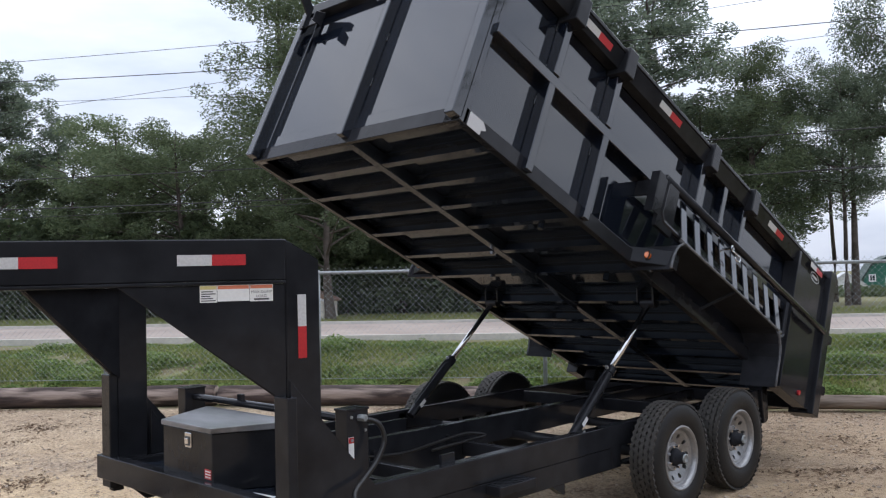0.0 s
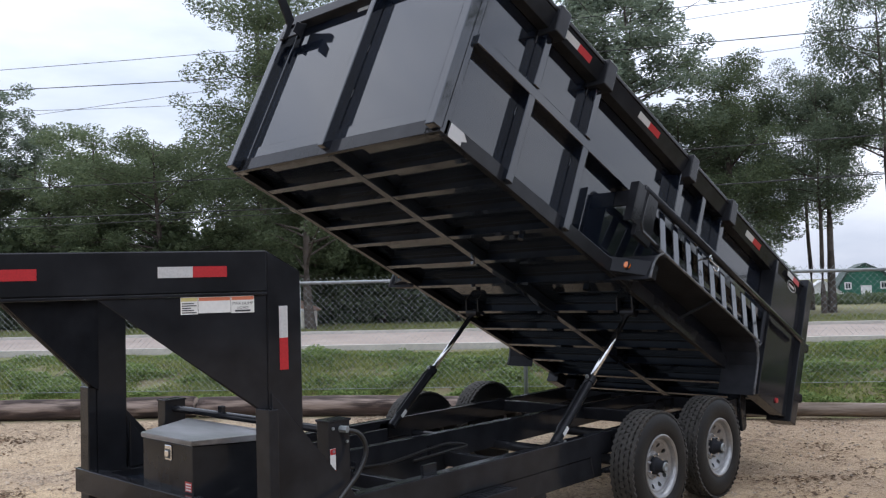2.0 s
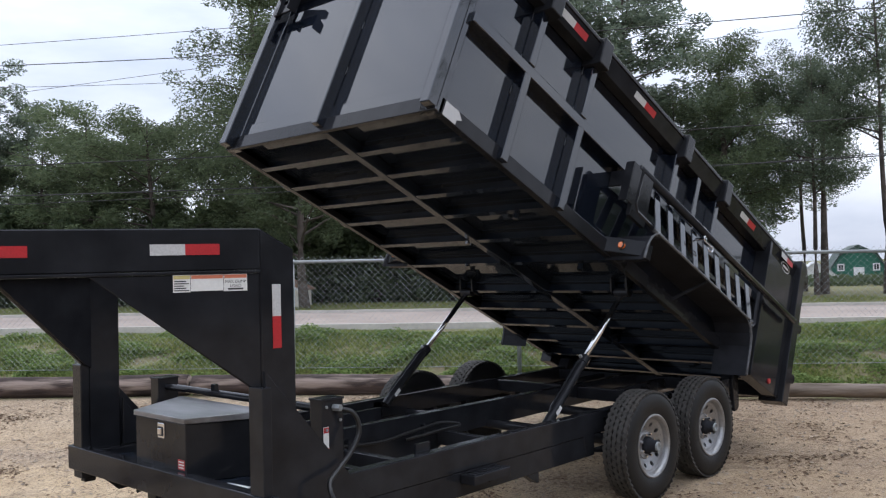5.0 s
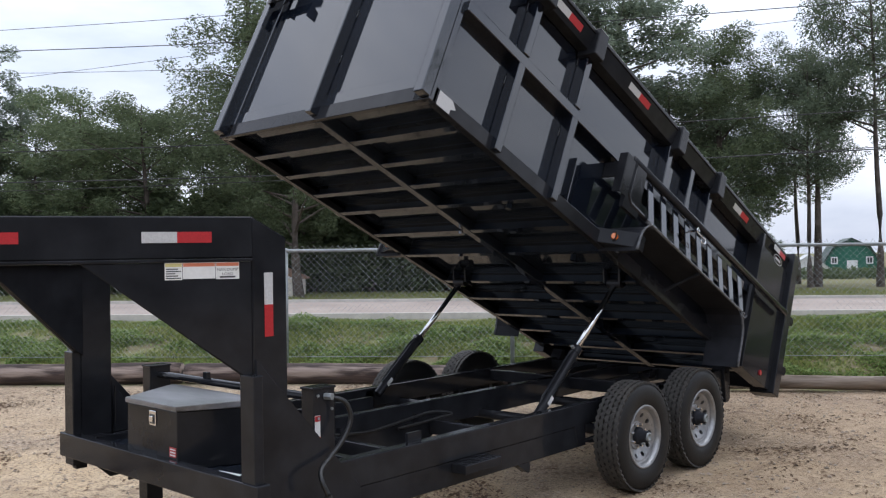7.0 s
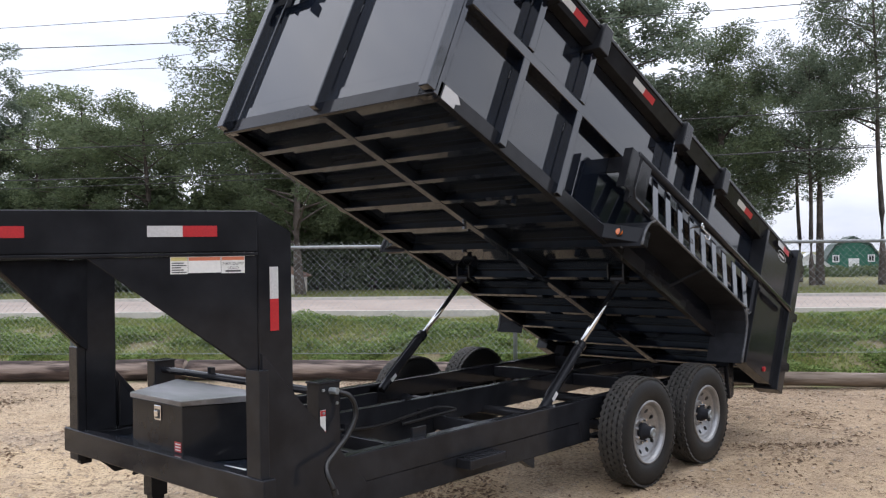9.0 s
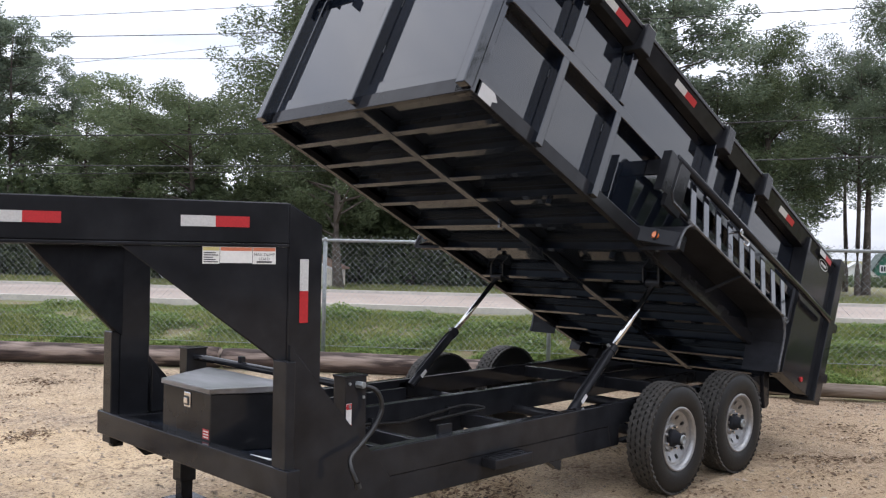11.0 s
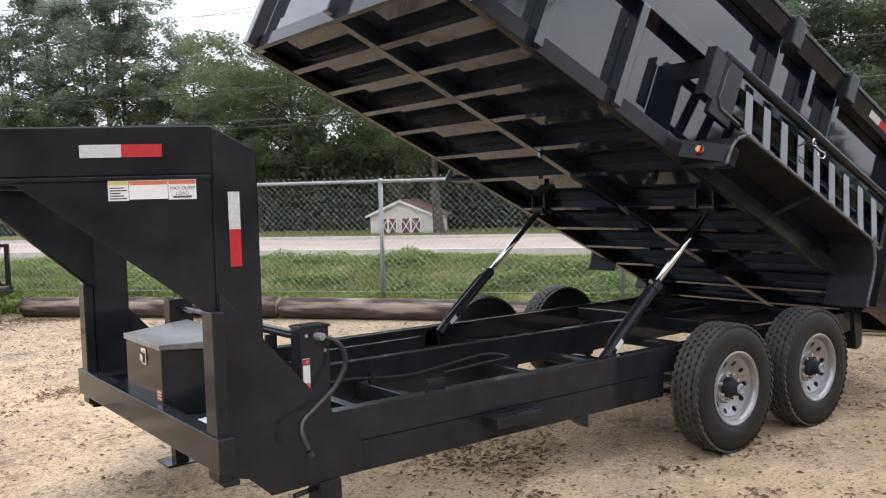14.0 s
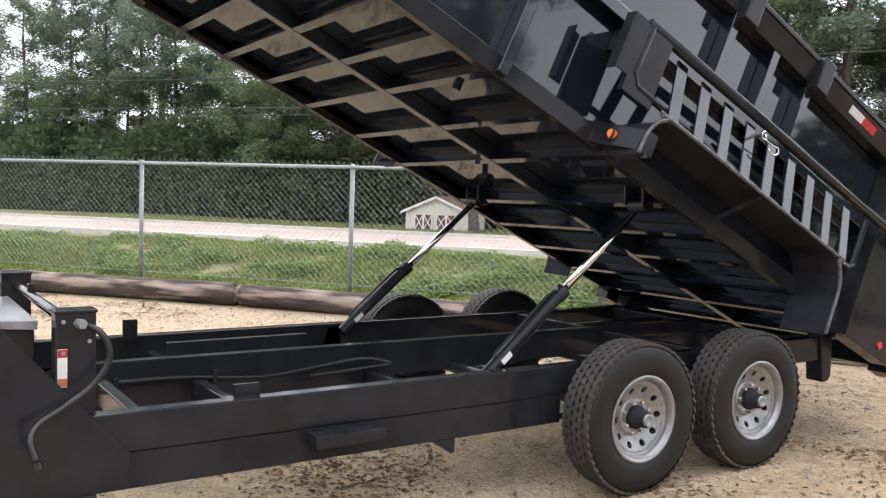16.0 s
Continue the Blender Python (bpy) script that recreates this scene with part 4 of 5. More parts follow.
part("tarp_lug", plate([(-0.095, 1.02), (-0.095, 1.14), (-0.18, 1.10), (-0.18, 1.02)], 0.70, 0.712, 0.002), M_PAINT, B)
part("tarp_lug", box(-0.11, -0.096, 0.70, 0.98, 1.06, 1.14, 0.003), M_PAINT, B)
# short stitch welds along the ribs
stitch = None
for s in (-1, 1):
    places = [(u - 0.004, s * (BED_W + 0.004), v, 0) for u in (0.545, 1.175) for v in (0.03, 0.46)]
    places += [(u - 0.004, s * (BED_W + 0.004), v, 0) for u in (0.555, 1.17) for v in (0.70, 1.02)]
    places += [(-0.016, y - 0.004, v, 90) for y in (-0.055, BED_W - 0.03) for v in (0.08, 0.42, 0.78) if s < 0]
    for u, y, v, turn in places:
        m = Matrix.Translation((u, y, v)) @ Matrix.Rotation(radians(turn), 4, "Z")
        if stitch is None:
            stitch = part("stitch_weld", box(-0.003, 0.003, -0.003, 0.003, -0.030, 0.030, 0.002), M_WELD, B, "pale weld bead", matrix=m)
        else:
            again(stitch, B, m)
# front badge, plain shapes
part("badge", box(-0.0145, -0.0125, -0.02 + 0.10, 0.24, 1.175, 1.235, 0), M_WHITE, B, "small white badge")

# underside: centre beam and cross-members
part("under_beam", box(0.0, 4.9, -0.075, -0.005, -0.045, 0.039, 0.005), M_UNDER, B)
for uc in (0.285, 0.58, 0.88, 1.18, 1.58, 1.98, 2.53, 2.92, 3.32, 3.72, 4.12, 4.52):
    channel = [(uc - 0.024, 0.039), (uc + 0.024, 0.039), (uc + 0.024, -0.043), (uc - 0.024, -0.043),
               (uc - 0.024, -0.036), (uc + 0.017, -0.034), (uc + 0.017, 0.030), (uc - 0.024, 0.032)]
    for y0, y1 in ((-BED_W + 0.013, -0.076), (-0.004, BED_W - 0.013)):
        part("under_cross_member", plate(channel, y0, y1, 0), M_UNDER, B)
for s in (-1, 1):
    part("cylinder_bracket", plate([(2.44, 0.038), (2.62, 0.038), (2.57, -0.06), (2.49, -0.06)], s * 0.775 - 0.075, s * 0.775 - 0.06, 0.003), M_UNDER, B)
    part("cylinder_bracket", plate([(2.44, 0.038), (2.62, 0.038), (2.57, -0.06), (2.49, -0.06)], s * 0.775 + 0.06, s * 0.775 + 0.075, 0.003), M_UNDER, B)
for u in (1.22, 2.05):
    part("drain_stub", rod((u, -0.70, 0.038), (u, -0.70, -0.075), 0.022, seg=12), M_UNDER, B)
for u in (0.70, 1.33):
    part("edge_tab", box(u, u + 0.06, 1.034, 1.075, 0.02, 0.05, 0.004), M_PAINT, B)
# tail gate
part("tail_gate", box(BED_LEN, BED_LEN + 0.06, -BED_W + 0.02, BED_W - 0.02, -0.08, BED_H - 0.02, 0.004), M_PAINT, B, "black barn-style tail gate, shut")
for y in (-0.02, 0.5, -0.5):
    part("gate_rib", box(BED_LEN + 0.06, BED_LEN + 0.12, y - 0.05, y + 0.05, -0.06, BED_H - 0.05, 0.004), M_PAINT, B)

# ---- pale pieces on the platform ----
# bent pale strips stand in for pale spots on the floor
for e, n, turn, k in ((-2.898, -0.52, 8, 1.0), (-2.888, -0.11, 40, 0.45)):
    scrap_bm = plate([(-0.022, 0.0), (-0.008, 0.004), (0.010, 0.001), (0.024, 0.006), (0.024, 0.0075), (0.010, 0.0025), (-0.008, 0.0055), (-0.022, 0.0015)], -0.085 * k, 0.080 * k, 0)
    tagged(part("pale_scrap", scrap_bm, M_PAPER, matrix=pose(e, n + YC, 0.5755, 0, 0, turn)), "small pale bent piece on the black trailer platform", "litter", "paper scraps")

# ---- tool box on the platform ----
tool_box = thing("tool_box", "black steel tool box with a chrome latch on the trailer platform", "tool box", matrix=pose(-3.005, 0.055, 0.576))
part("body", prism([(0.0, -0.262), (0.39, -0.455), (0.39, 0.455), (0.0, 0.262)], 0.0, 0.300, 0.005), M_PAINT, tool_box)
lid_bm = prism([(-0.010, -0.268), (0.40, -0.468), (0.40, 0.468), (-0.010, 0.268)], 0.302, 0.330, 0.004)
for v in lid_bm.verts:
    if v.co.z > 0.315:
        v.co.z += 0.010 * (v.co.x + 0.01) / 0.41
part("lid", lid_bm, M_LID, tool_box, "glossy black lid")
latch = part("latch", box(-0.006, 0.0, -0.055, 0.015, 0.205, 0.285, 0.004), M_CHROME, tool_box, "chrome paddle latch")
# flat dark plate in place of a recess behind the paddle
part("latch_dark_plate", box(-0.0075, -0.0062, -0.045, 0.005, 0.215, 0.265, 0.0), M_INK, latch)
part("latch_paddle", box(-0.018, -0.0078, -0.038, -0.004, 0.225, 0.258, 0.003), M_CHROME, latch)
sticker = part("red_label", box(-0.0015, -0.0003, -0.250, -0.185, 0.06, 0.112, 0), M_RED, tool_box, "small red and white label")
for i in range(3):
    part("label_line", box(-0.0022, -0.0016, -0.244, -0.191, 0.067 + 0.015 * i, 0.074 + 0.015 * i, 0), M_PAPER, sticker)


# ---- logs along the foot of the bank ----
def log(e0, e1, n0, n1, z0, z1, r, seed, label):
    a, b = en(e0, n0, z0), en(e1, n1, z1)
    length = (b - a).length
    seg, rings = 20, max(8, int(length / 0.12))
    bm = bmesh.new()
    last = None
    first = None
    for i in range(rings + 1):
        x = length * i / rings
        ring = []
        for k in range(seg):
            t = 2 * math.pi * k / seg
            rr = r * (1 + 0.10 * noise.noise((x * 0.9, math.cos(t) * 1.5 + seed, math.sin(t) * 1.5)) + 0.05 * noise.noise((x * 4, math.cos(t) * 5, math.sin(t) * 5 + seed)))
            if i in (0, rings):
                rr *= 0.93
            ring.append(bm.verts.new((x, rr * math.cos(t), rr * math.sin(t) + 0.02 * noise.noise((x * 0.4, seed, 0)))))
        if last:
            for k in range(seg):
                j = (k + 1) % seg
                bm.faces.new((last[k], last[j], ring[j], ring[k]))
        else:
            first = ring
        last = ring
    bm.faces.new(first[::-1])
    bm.faces.new(last)
    d = (b - a).normalized()
    m = Matrix.Translation(a) @ d.to_track_quat("X", "Z").to_matrix().to_4x4()
    ob = part("log", bm, M_TIMBER if "timber" in label else M_LOG, None, smooth=True, matrix=m)
    return tagged(ob, label, "log", "logs along the bank")


for e0, e1, n0, n1, z0, z1, r, seed, colour in (
        (-17.5, -8.35, 3.62, 3.60, 0.285, 0.285, 0.135, 1, "weathered grey-brown log at the foot of the bank"),
        (-7.65, -4.02, 3.60, 3.60, 0.285, 0.285, 0.135, 2, "weathered grey-brown log at the foot of the bank"),
        (-3.96, 1.15, 3.60, 3.50, 0.285, 0.215, 0.135, 3, "weathered reddish-brown log at the foot of the bank"),
        (1.25, 9.0, 3.48, 3.15, 0.165, 0.12, 0.080, 4, "pale brown timber at the foot of the bank")):
    log(e0, e1, n0, n1, z0, z1, r, seed, colour)


# ---- chain-link fence ----
FN = 3.97
POST_E = [-2.81 + 2.87 * k for k in range(-5, 6)]
fence = thing("chain_link_fence", "galvanised chain-link fence on steel posts above the bank", "fence", matrix=EN @ Matrix.Rotation(0.0065, 4, "Y"))
FTOP = 1.785
for e in POST_E:
    z0 = ground_z(e, FN) - 0.1
    p = part("fence_post", rod((e, FN + 0.035, z0), (e, FN + 0.035, FTOP - 0.028), 0.027, seg=14), M_GALV, fence, smooth=True)
    part("post_cap", lathe([(0.030, 0), (0.030, 0.03), (0.018, 0.045), (0.0, 0.05)], 14), M_GALV, p, matrix=Matrix.Translation((e, FN + 0.035, FTOP - 0.03)) @ Matrix.Rotation(radians(90), 4, "X"))
part("top_rail", rod((POST_E[0], FN + 0.03, FTOP - 0.02), (POST_E[-1], FN + 0.03, FTOP - 0.02), 0.021, seg=12), M_GALV, fence, smooth=True)
part("tension_wire", rod((POST_E[0], FN, 0.42), (POST_E[-1], FN, 0.42), 0.003, seg=5), M_GALV, fence)


def chain_link():
    step, wire = 0.039, 0.0018
    e0, e1 = POST_E[0], POST_E[-1]
    z1 = FTOP - 0.01
    rows = int((z1 - 0.40) / step)
    verts, faces = [], []
    for c in range(int((e1 - e0) / step)):
        x = e0 + step * c
        side = 0.5 if c % 2 else -0.5
        base = len(verts)
        for i in range(-1, rows + 1):
            px = x + step * side * (1.0 if i % 2 else -1.0)
            pz = z1 - i * step
            if i < 0:
                px, pz = x + step * side * 1.2, z1 + 0.055
            py = FN + (0.003 if (i + c) % 2 else -0.003)
            verts += [(px - wire, py, pz), (px + wire, py, pz), (px, py - wire * 1.6, pz)]
        for i in range(rows + 1):
            a = base + 3 * i
            for k in range(3):
                j = (k + 1) % 3
                faces.append((a + k, a + j, a + 3 + j, a + 3 + k))
    me = bpy.data.meshes.new("chain_link_mesh")
    me.from_pydata(verts, [], faces)
    me.materials.append(M_GALV)
    ob = new("chain_link_mesh", me)
    ob.parent = fence
    ob["kind"] = "stuff"


chain_link()


# ---- trees ----
def clump_cards(rng, verts, faces, c, radius, count, size, flat=0.7, droop=0.0):
    """Leaf clusters: small bent quads scattered in a flattened ball."""
    for _ in range(count):
        while True:
            d = Vector((rng.uniform(-1, 1), rng.uniform(-1, 1), rng.uniform(-1, 1)))
            if d.length < 1:
                break
        p = c + Vector((d.x * radius, d.y * radius, d.z * radius * flat))
        u = Vector((rng.gauss(0, 1), rng.gauss(0, 1), rng.gauss(0, 0.6) - droop)).normalized()
        v = u.cross(Vector((rng.gauss(0, 1), rng.gauss(0, 1), rng.gauss(0, 1)))).normalized()
        s = size * rng.uniform(0.6, 1.3)
        i = len(verts)
        verts += [p - u * s, p + v * s * 0.42, p + u * s, p - v * s * 0.42]
        faces.append((i, i + 1, i + 2, i + 3))


def trunk_tube(bm, points, radii, seg=8):
    last = None
    for i, (p, r) in enumerate(zip(points, radii)):
        d = (points[min(i + 1, len(points) - 1)] - points[max(i - 1, 0)]).normalized()
        q = d.to_track_quat("Z", "Y")
        ring = [bm.verts.new(p + q @ Vector((r * math.cos(2 * math.pi * k / seg), r * math.sin(2 * math.pi * k / seg), 0))) for k in range(seg)]
        if last:
            for k in range(seg):
                j = (k + 1) % seg
                bm.faces.new((last[k], last[j], ring[j], ring[k]))
        last = ring
    bm.faces.new(last)


def make_tree(name, label, height, kind, seed, leaf, cards, spread=1.0, low=0.22):
    rng = random.Random(seed)
    tree = thing(name, label, "tree", "trees beyond the road")
    bm = bmesh.new()
    lean = Vector((rng.uniform(-0.03, 0.03), rng.uniform(-0.03, 0.03), 1))
    pts = [lean * (height * t) + Vector((0.15 * noise.noise((t * 3, seed, 0)), 0.15 * noise.noise((t * 3, seed, 5)), 0)) for t in [i / 10 for i in range(11)]]
    pts = [Vector((p.x - pts[0].x, p.y - pts[0].y, p.z)) for p in pts]
    r0 = height * (0.012 if low > 0.3 else 0.016 if kind == "pine" else 0.019)
    trunk_tube(bm, pts, [r0 * (1.25 if i == 0 else 1) * (1 - 0.09 * i) for i in range(11)])
    verts, faces = [], []
    at = lambda t: pts[min(9, int(t * 10))].lerp(pts[min(10, int(t * 10) + 1)], t * 10 - int(t * 10))
    clumps = []
    if kind == "pine":
        limbs = 30
        for k in range(limbs):
            t = 0.45 + 0.54 * (k / limbs) ** 0.9
            a = rng.uniform(0, 6.283)
            reach = height * spread * (0.20 * (1 - ((t - 0.62) / 0.42) ** 2 * 0.75)) * rng.uniform(0.6, 1.15)
            base = at(t)
            tip = base + Vector((math.cos(a) * reach, math.sin(a) * reach, reach * rng.uniform(0.1, 0.75)))
            mid = base.lerp(tip, 0.5) + Vector((0, 0, -0.04 * reach))
            trunk_tube(bm, [base, mid, tip], [r0 * 0.26 * (1.25 - t), r0 * 0.16 * (1.25 - t), r0 * 0.05], 5)
            for f in (0.42, 0.6, 0.8, 1.0):
                q = base.lerp(tip, f) + Vector((rng.uniform(-0.3, 0.3), rng.uniform(-0.3, 0.3), rng.uniform(-0.3, 0.35))) * reach * 0.42
                clumps.append((q, height * 0.032 * rng.uniform(0.6, 1.35)))
        flat, droop = 0.85, 0.0
    else:
        limbs = 26
        for k in range(limbs):
            t = low + (0.96 - low) * (k / limbs)
            a = rng.uniform(0, 6.283)
            reach = height * spread * 0.30 * (1 - ((t - 0.4 - low * 0.5) / 0.62) ** 2) * rng.uniform(0.65, 1.15)
            base = at(t)
            tip = base + Vector((math.cos(a) * reach, math.sin(a) * reach, reach * rng.uniform(0.1, 0.6)))
            mid = base.lerp(tip, 0.5) + Vector((0, 0, 0.06 * reach))
            trunk_tube(bm, [base, mid, tip], [r0 * 0.36 * (1.2 - t), r0 * 0.2 * (1.2 - t), r0 * 0.05], 5)
            for f in (0.45, 0.7, 0.9, 1.05):
                q = base.lerp(tip, f) + Vector((rng.uniform(-1, 1), rng.uniform(-1, 1), rng.uniform(-0.7, 0.9))) * reach * 0.28
                clumps.append((q, height * 0.052 * rng.uniform(0.7, 1.4)))
        flat, droop = 0.8, 0.25
    total = sum(r * r for _, r in clumps)
    for q, r in clumps:
        clump_cards(rng, verts, faces, q, r, max(4, int(cards * r * r / total)), (0.095 if kind == "pine" else 0.080), flat, droop)
    part("trunk", bm, M_BARK, tree, smooth=True)
    me = bpy.data.meshes.new("crown")
    me.from_pydata(verts, [], faces)
    me.materials.append(leaf)
    crown = new("crown", me)
    crown.parent = tree
    return tree


protos = {
    "oak_a": make_tree("oak_tree", "broad dark green leafy tree behind the road", 11.0, "oak", 3, M_LEAF_OAK, 26000),
    "oak_b": make_tree("oak_tree", "broad dark green leafy tree behind the road", 11.0, "oak", 8, M_LEAF_OAK, 26000, 1.1),
    "oak_c": make_tree("oak_tree", "tall dark green leafy tree behind the road", 16.0, "oak", 21, M_LEAF_OAK, 42000, 0.8),
    "oak_d": make_tree("oak_tree", "tall leafy tree with a bare lower trunk", 16.0, "oak", 29, M_LEAF_BACKLIT, 30000, 0.85, 0.42),
    "oak_e": make_tree("oak_tree", "leafy tree by the road, leaf colour lightened for backlight", 11.0, "oak", 14, M_LEAF_BACKLIT, 22000, 1.05),
    "pine_a": make_tree("pine_tree", "tall pine with a bare trunk and open crown", 15.0, "pine", 5, M_LEAF_PINE, 17000),
    "pine_b": make_tree("pine_tree", "tall pine with a bare trunk and open crown", 15.0, "pine", 11, M_LEAF_PINE, 17000, 1.15),
    "pine_c": make_tree("pine_tree", "slender pine with a bare trunk and open crown", 15.0, "pine", 17, M_LEAF_PINE, 11000, 0.8),
}
used = set()


def plant(kind, e, n, size=1.0, turn=0.0, wide=1.0):
    src = protos[kind]
    m = Matrix.Translation(en(e, n, ground_z(e, n) - 0.05)) @ Matrix.Rotation(radians(turn), 4, "Z")
    if kind not in used:
        used.add(kind)
        t = src
        t.matrix_basis = m @ Matrix.Diagonal((size * wide, size * wide, size, 1))
    else:
        keep = src.scale.copy()
        src.scale = (1, 1, 1)
        t = copy_thing(src, m)
        src.scale = keep
        t.scale = (size * wide, size * wide, size)
    return t


WOODS_PINES = (
    ("oak_a", -26.5, 40, 0.82, 120, 1.4), ("pine_a", -30.4, 39, 0.9, 0, 1.1), ("pine_b", -32.0, 40, 1.0, 60, 1.1), ("pine_c", -27.6, 41, 0.78, 90, 1.1),
    ("pine_a", -35.0, 42, 1.0, 150, 1.1), ("pine_b", -38.0, 42, 1.0, 200, 1.1), ("pine_a", -41.5, 43, 0.95, 30, 1.1), ("pine_c", -44.5, 42, 0.95, 10, 1.2),
    ("oak_b", -31.0, 41, 0.85, 300, 1.4), ("oak_a", -35.5, 41, 0.8, 210, 1.4), ("oak_b", -40.0, 41, 0.8, 0, 1.4), ("oak_a", -45.0, 41, 0.8, 90, 1.4),
)
WOODS_OAKS = (
    ("oak_a", -22.0, 37, 0.93, 10, 1.3), ("oak_b", -18.2, 36, 0.88, 80, 1.3), ("oak_c", -12.6, 36, 1.08, 40, 1.05), ("oak_c", -10.4, 39, 1.05, 140, 1.1),
    ("oak_b", -10.5, 36, 0.90, 200, 1.3), ("oak_a", -7.0, 37, 1.0, 250, 1.3), ("oak_b", -3.0, 38, 1.1, 20, 1.3), ("oak_a", 1.0, 38, 1.0, 70, 1.2),
    ("oak_b", -24.5, 43, 0.9, 20, 1.5), ("oak_a", -19.5, 43, 0.95, 300, 1.4), ("oak_b", -15.5, 43, 0.9, 220, 1.4), ("oak_b", -9.0, 30.0, 0.94, 35, 1.1),
)
ROADSIDE_TREES = (
    ("pine_b", 6.0, 39, 1.16, 100, 1.25), ("pine_a", 3.2, 41, 1.0, 230, 1.2), ("oak_c", 11.2, 39, 0.84, 10, 1.1), ("pine_c", 8.6, 43, 0.78, 45, 1.2),
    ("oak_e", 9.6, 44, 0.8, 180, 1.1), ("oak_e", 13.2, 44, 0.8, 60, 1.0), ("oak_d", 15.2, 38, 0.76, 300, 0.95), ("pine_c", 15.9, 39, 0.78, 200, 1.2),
)
TALL_TREES = (
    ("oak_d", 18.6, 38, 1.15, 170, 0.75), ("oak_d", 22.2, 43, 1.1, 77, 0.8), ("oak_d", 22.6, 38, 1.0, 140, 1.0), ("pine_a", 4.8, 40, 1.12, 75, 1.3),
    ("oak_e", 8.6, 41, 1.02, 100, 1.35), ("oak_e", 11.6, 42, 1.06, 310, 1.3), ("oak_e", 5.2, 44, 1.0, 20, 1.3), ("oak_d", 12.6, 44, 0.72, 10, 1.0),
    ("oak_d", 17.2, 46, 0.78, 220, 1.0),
)
for group in (WOODS_PINES, WOODS_OAKS, ROADSIDE_TREES, TALL_TREES):
    for kind, e, n, size, turn, wide in group:
        plant(kind, e, n, size, turn, wide)


# trees out of view, added for the dark patches mirrored in the bed side
for kind, e, n, size, turn, wide in (("oak_c", 19.0, -2.2, 1.0, 30, 1.0), ("oak_a", 22.0, -8.0, 1.0, 200, 1.2)):
    tagged(plant(kind, e, n, size, turn, wide), "unseen leafy tree at the end of the yard", group="trees by the yard")


# ---- brush under the trees: a deep band of undergrowth ----
def undergrowth(name, label, e0, e1, n0, n1, top, count, size, seed, leaf):
    rng = random.Random(seed)
    verts, faces = [], []
    for _ in range(count):
        e, n = rng.uniform(e0, e1), rng.uniform(n0, n1)
        h = top(e) * (0.55 + 0.45 * noise.noise((e * 0.35, n * 0.3, seed)) + 0.12 * noise.noise((e * 1.3, n, seed)))
        z = ground_z(e, n) + max(0.15, h) * rng.random() ** 0.8
        u = Vector((rng.gauss(0, 1), rng.gauss(0, 1), rng.gauss(0, 0.7))).normalized()
        v = u.cross(Vector((rng.gauss(0, 1), rng.gauss(0, 1), rng.gauss(0, 1)))).normalized()
        s = size * rng.uniform(0.6, 1.4)
        p = en(e, n, z)
        i = len(verts)
        verts += [p - u * s, p + v * s * 0.5, p + u * s, p - v * s * 0.5]
        faces.append((i, i + 1, i + 2, i + 3))
    me = bpy.data.meshes.new(name)
    me.from_pydata(verts, [], faces)
    me.materials.append(leaf)
    return tagged(new(name, me), label, "undergrowth", kind="stuff")


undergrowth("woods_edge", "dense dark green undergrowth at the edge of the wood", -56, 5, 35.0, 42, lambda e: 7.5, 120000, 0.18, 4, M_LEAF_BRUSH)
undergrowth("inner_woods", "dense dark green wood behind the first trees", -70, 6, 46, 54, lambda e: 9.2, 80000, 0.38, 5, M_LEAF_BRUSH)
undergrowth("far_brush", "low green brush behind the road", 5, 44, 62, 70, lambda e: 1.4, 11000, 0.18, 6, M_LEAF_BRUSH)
# out of view; added so the glossy neck sides mirror something dark
undergrowth("woods_behind", "unseen dark green tree line added along the near side of the yard", -34, 40, -30, -24, lambda e: 9.0, 15000, 0.5, 9, M_LEAF_BRUSH)
# out of view; placed and sized for the dark reflections in the side sheets
undergrowth("woods_side", "unseen dark green tree line at the far end of the yard", 30, 36, -26, 14, lambda e: 5.2, 12000, 0.45, 12, M_LEAF_BRUSH)


# ---- small barn-like shed across the road ----
shed = thing("shed", "small cream shed with brown roof and maroon barn doors", "shed", matrix=Matrix.Translation(en(-10.87, 30.5, ground_z(-11, 30.5))) @ EN.to_quaternion().to_matrix().to_4x4())
SW, SH, SP = 1.43, 0.86, 1.46
part("wall", plate([(-SW, 0), (-SW, SH - 0.02), (0, SP - 0.03), (SW, SH - 0.02), (SW, 0)], 0.0, 2.6, 0), M_CLAY_WALL, shed)
for s in (-1, 1):
    roof = plate([(s * (SW + 0.16), SH - 0.11), (s * (SW + 0.16), SH - 0.04), (0, SP + 0.05), (0, SP - 0.02)], -0.16, 2.8, 0)
    part("roof", roof, M_SHINGLE, shed, "brown shingle roof slope")
    part("fascia", plate([(s * (SW + 0.17), SH - 0.15), (s * (SW + 0.17), SH - 0.05), (0, SP + 0.02), (0, SP - 0.08)], -0.20, -0.165, 0), M_WHITE_WALL, shed)
for x0, x1 in ((-0.98, -0.20), (0.02, 0.90)):
    mid = (x0 + x1) / 2
    for a, b in ((x0, mid - 0.02), (mid + 0.02, x1)):
        d = part("door", box(a, b, -0.05, -0.005, 0.03, 0.66, 0), M_BARN_DOOR, shed, "maroon door with white cross bracing")
        for p, q in (((a, 0.03), (b, 0.66)), ((a, 0.66), (b, 0.03))):
            part("cross_brace", rod((p[0], -0.055, p[1]), (q[0], -0.055, q[1]), 0.022, seg=4), M_WHITE_WALL, d)
        for x in (a, b):
            part("door_trim", box(x - 0.02, x + 0.02, -0.075, -0.052, 0.03, 0.66, 0), M_WHITE_WALL, d)

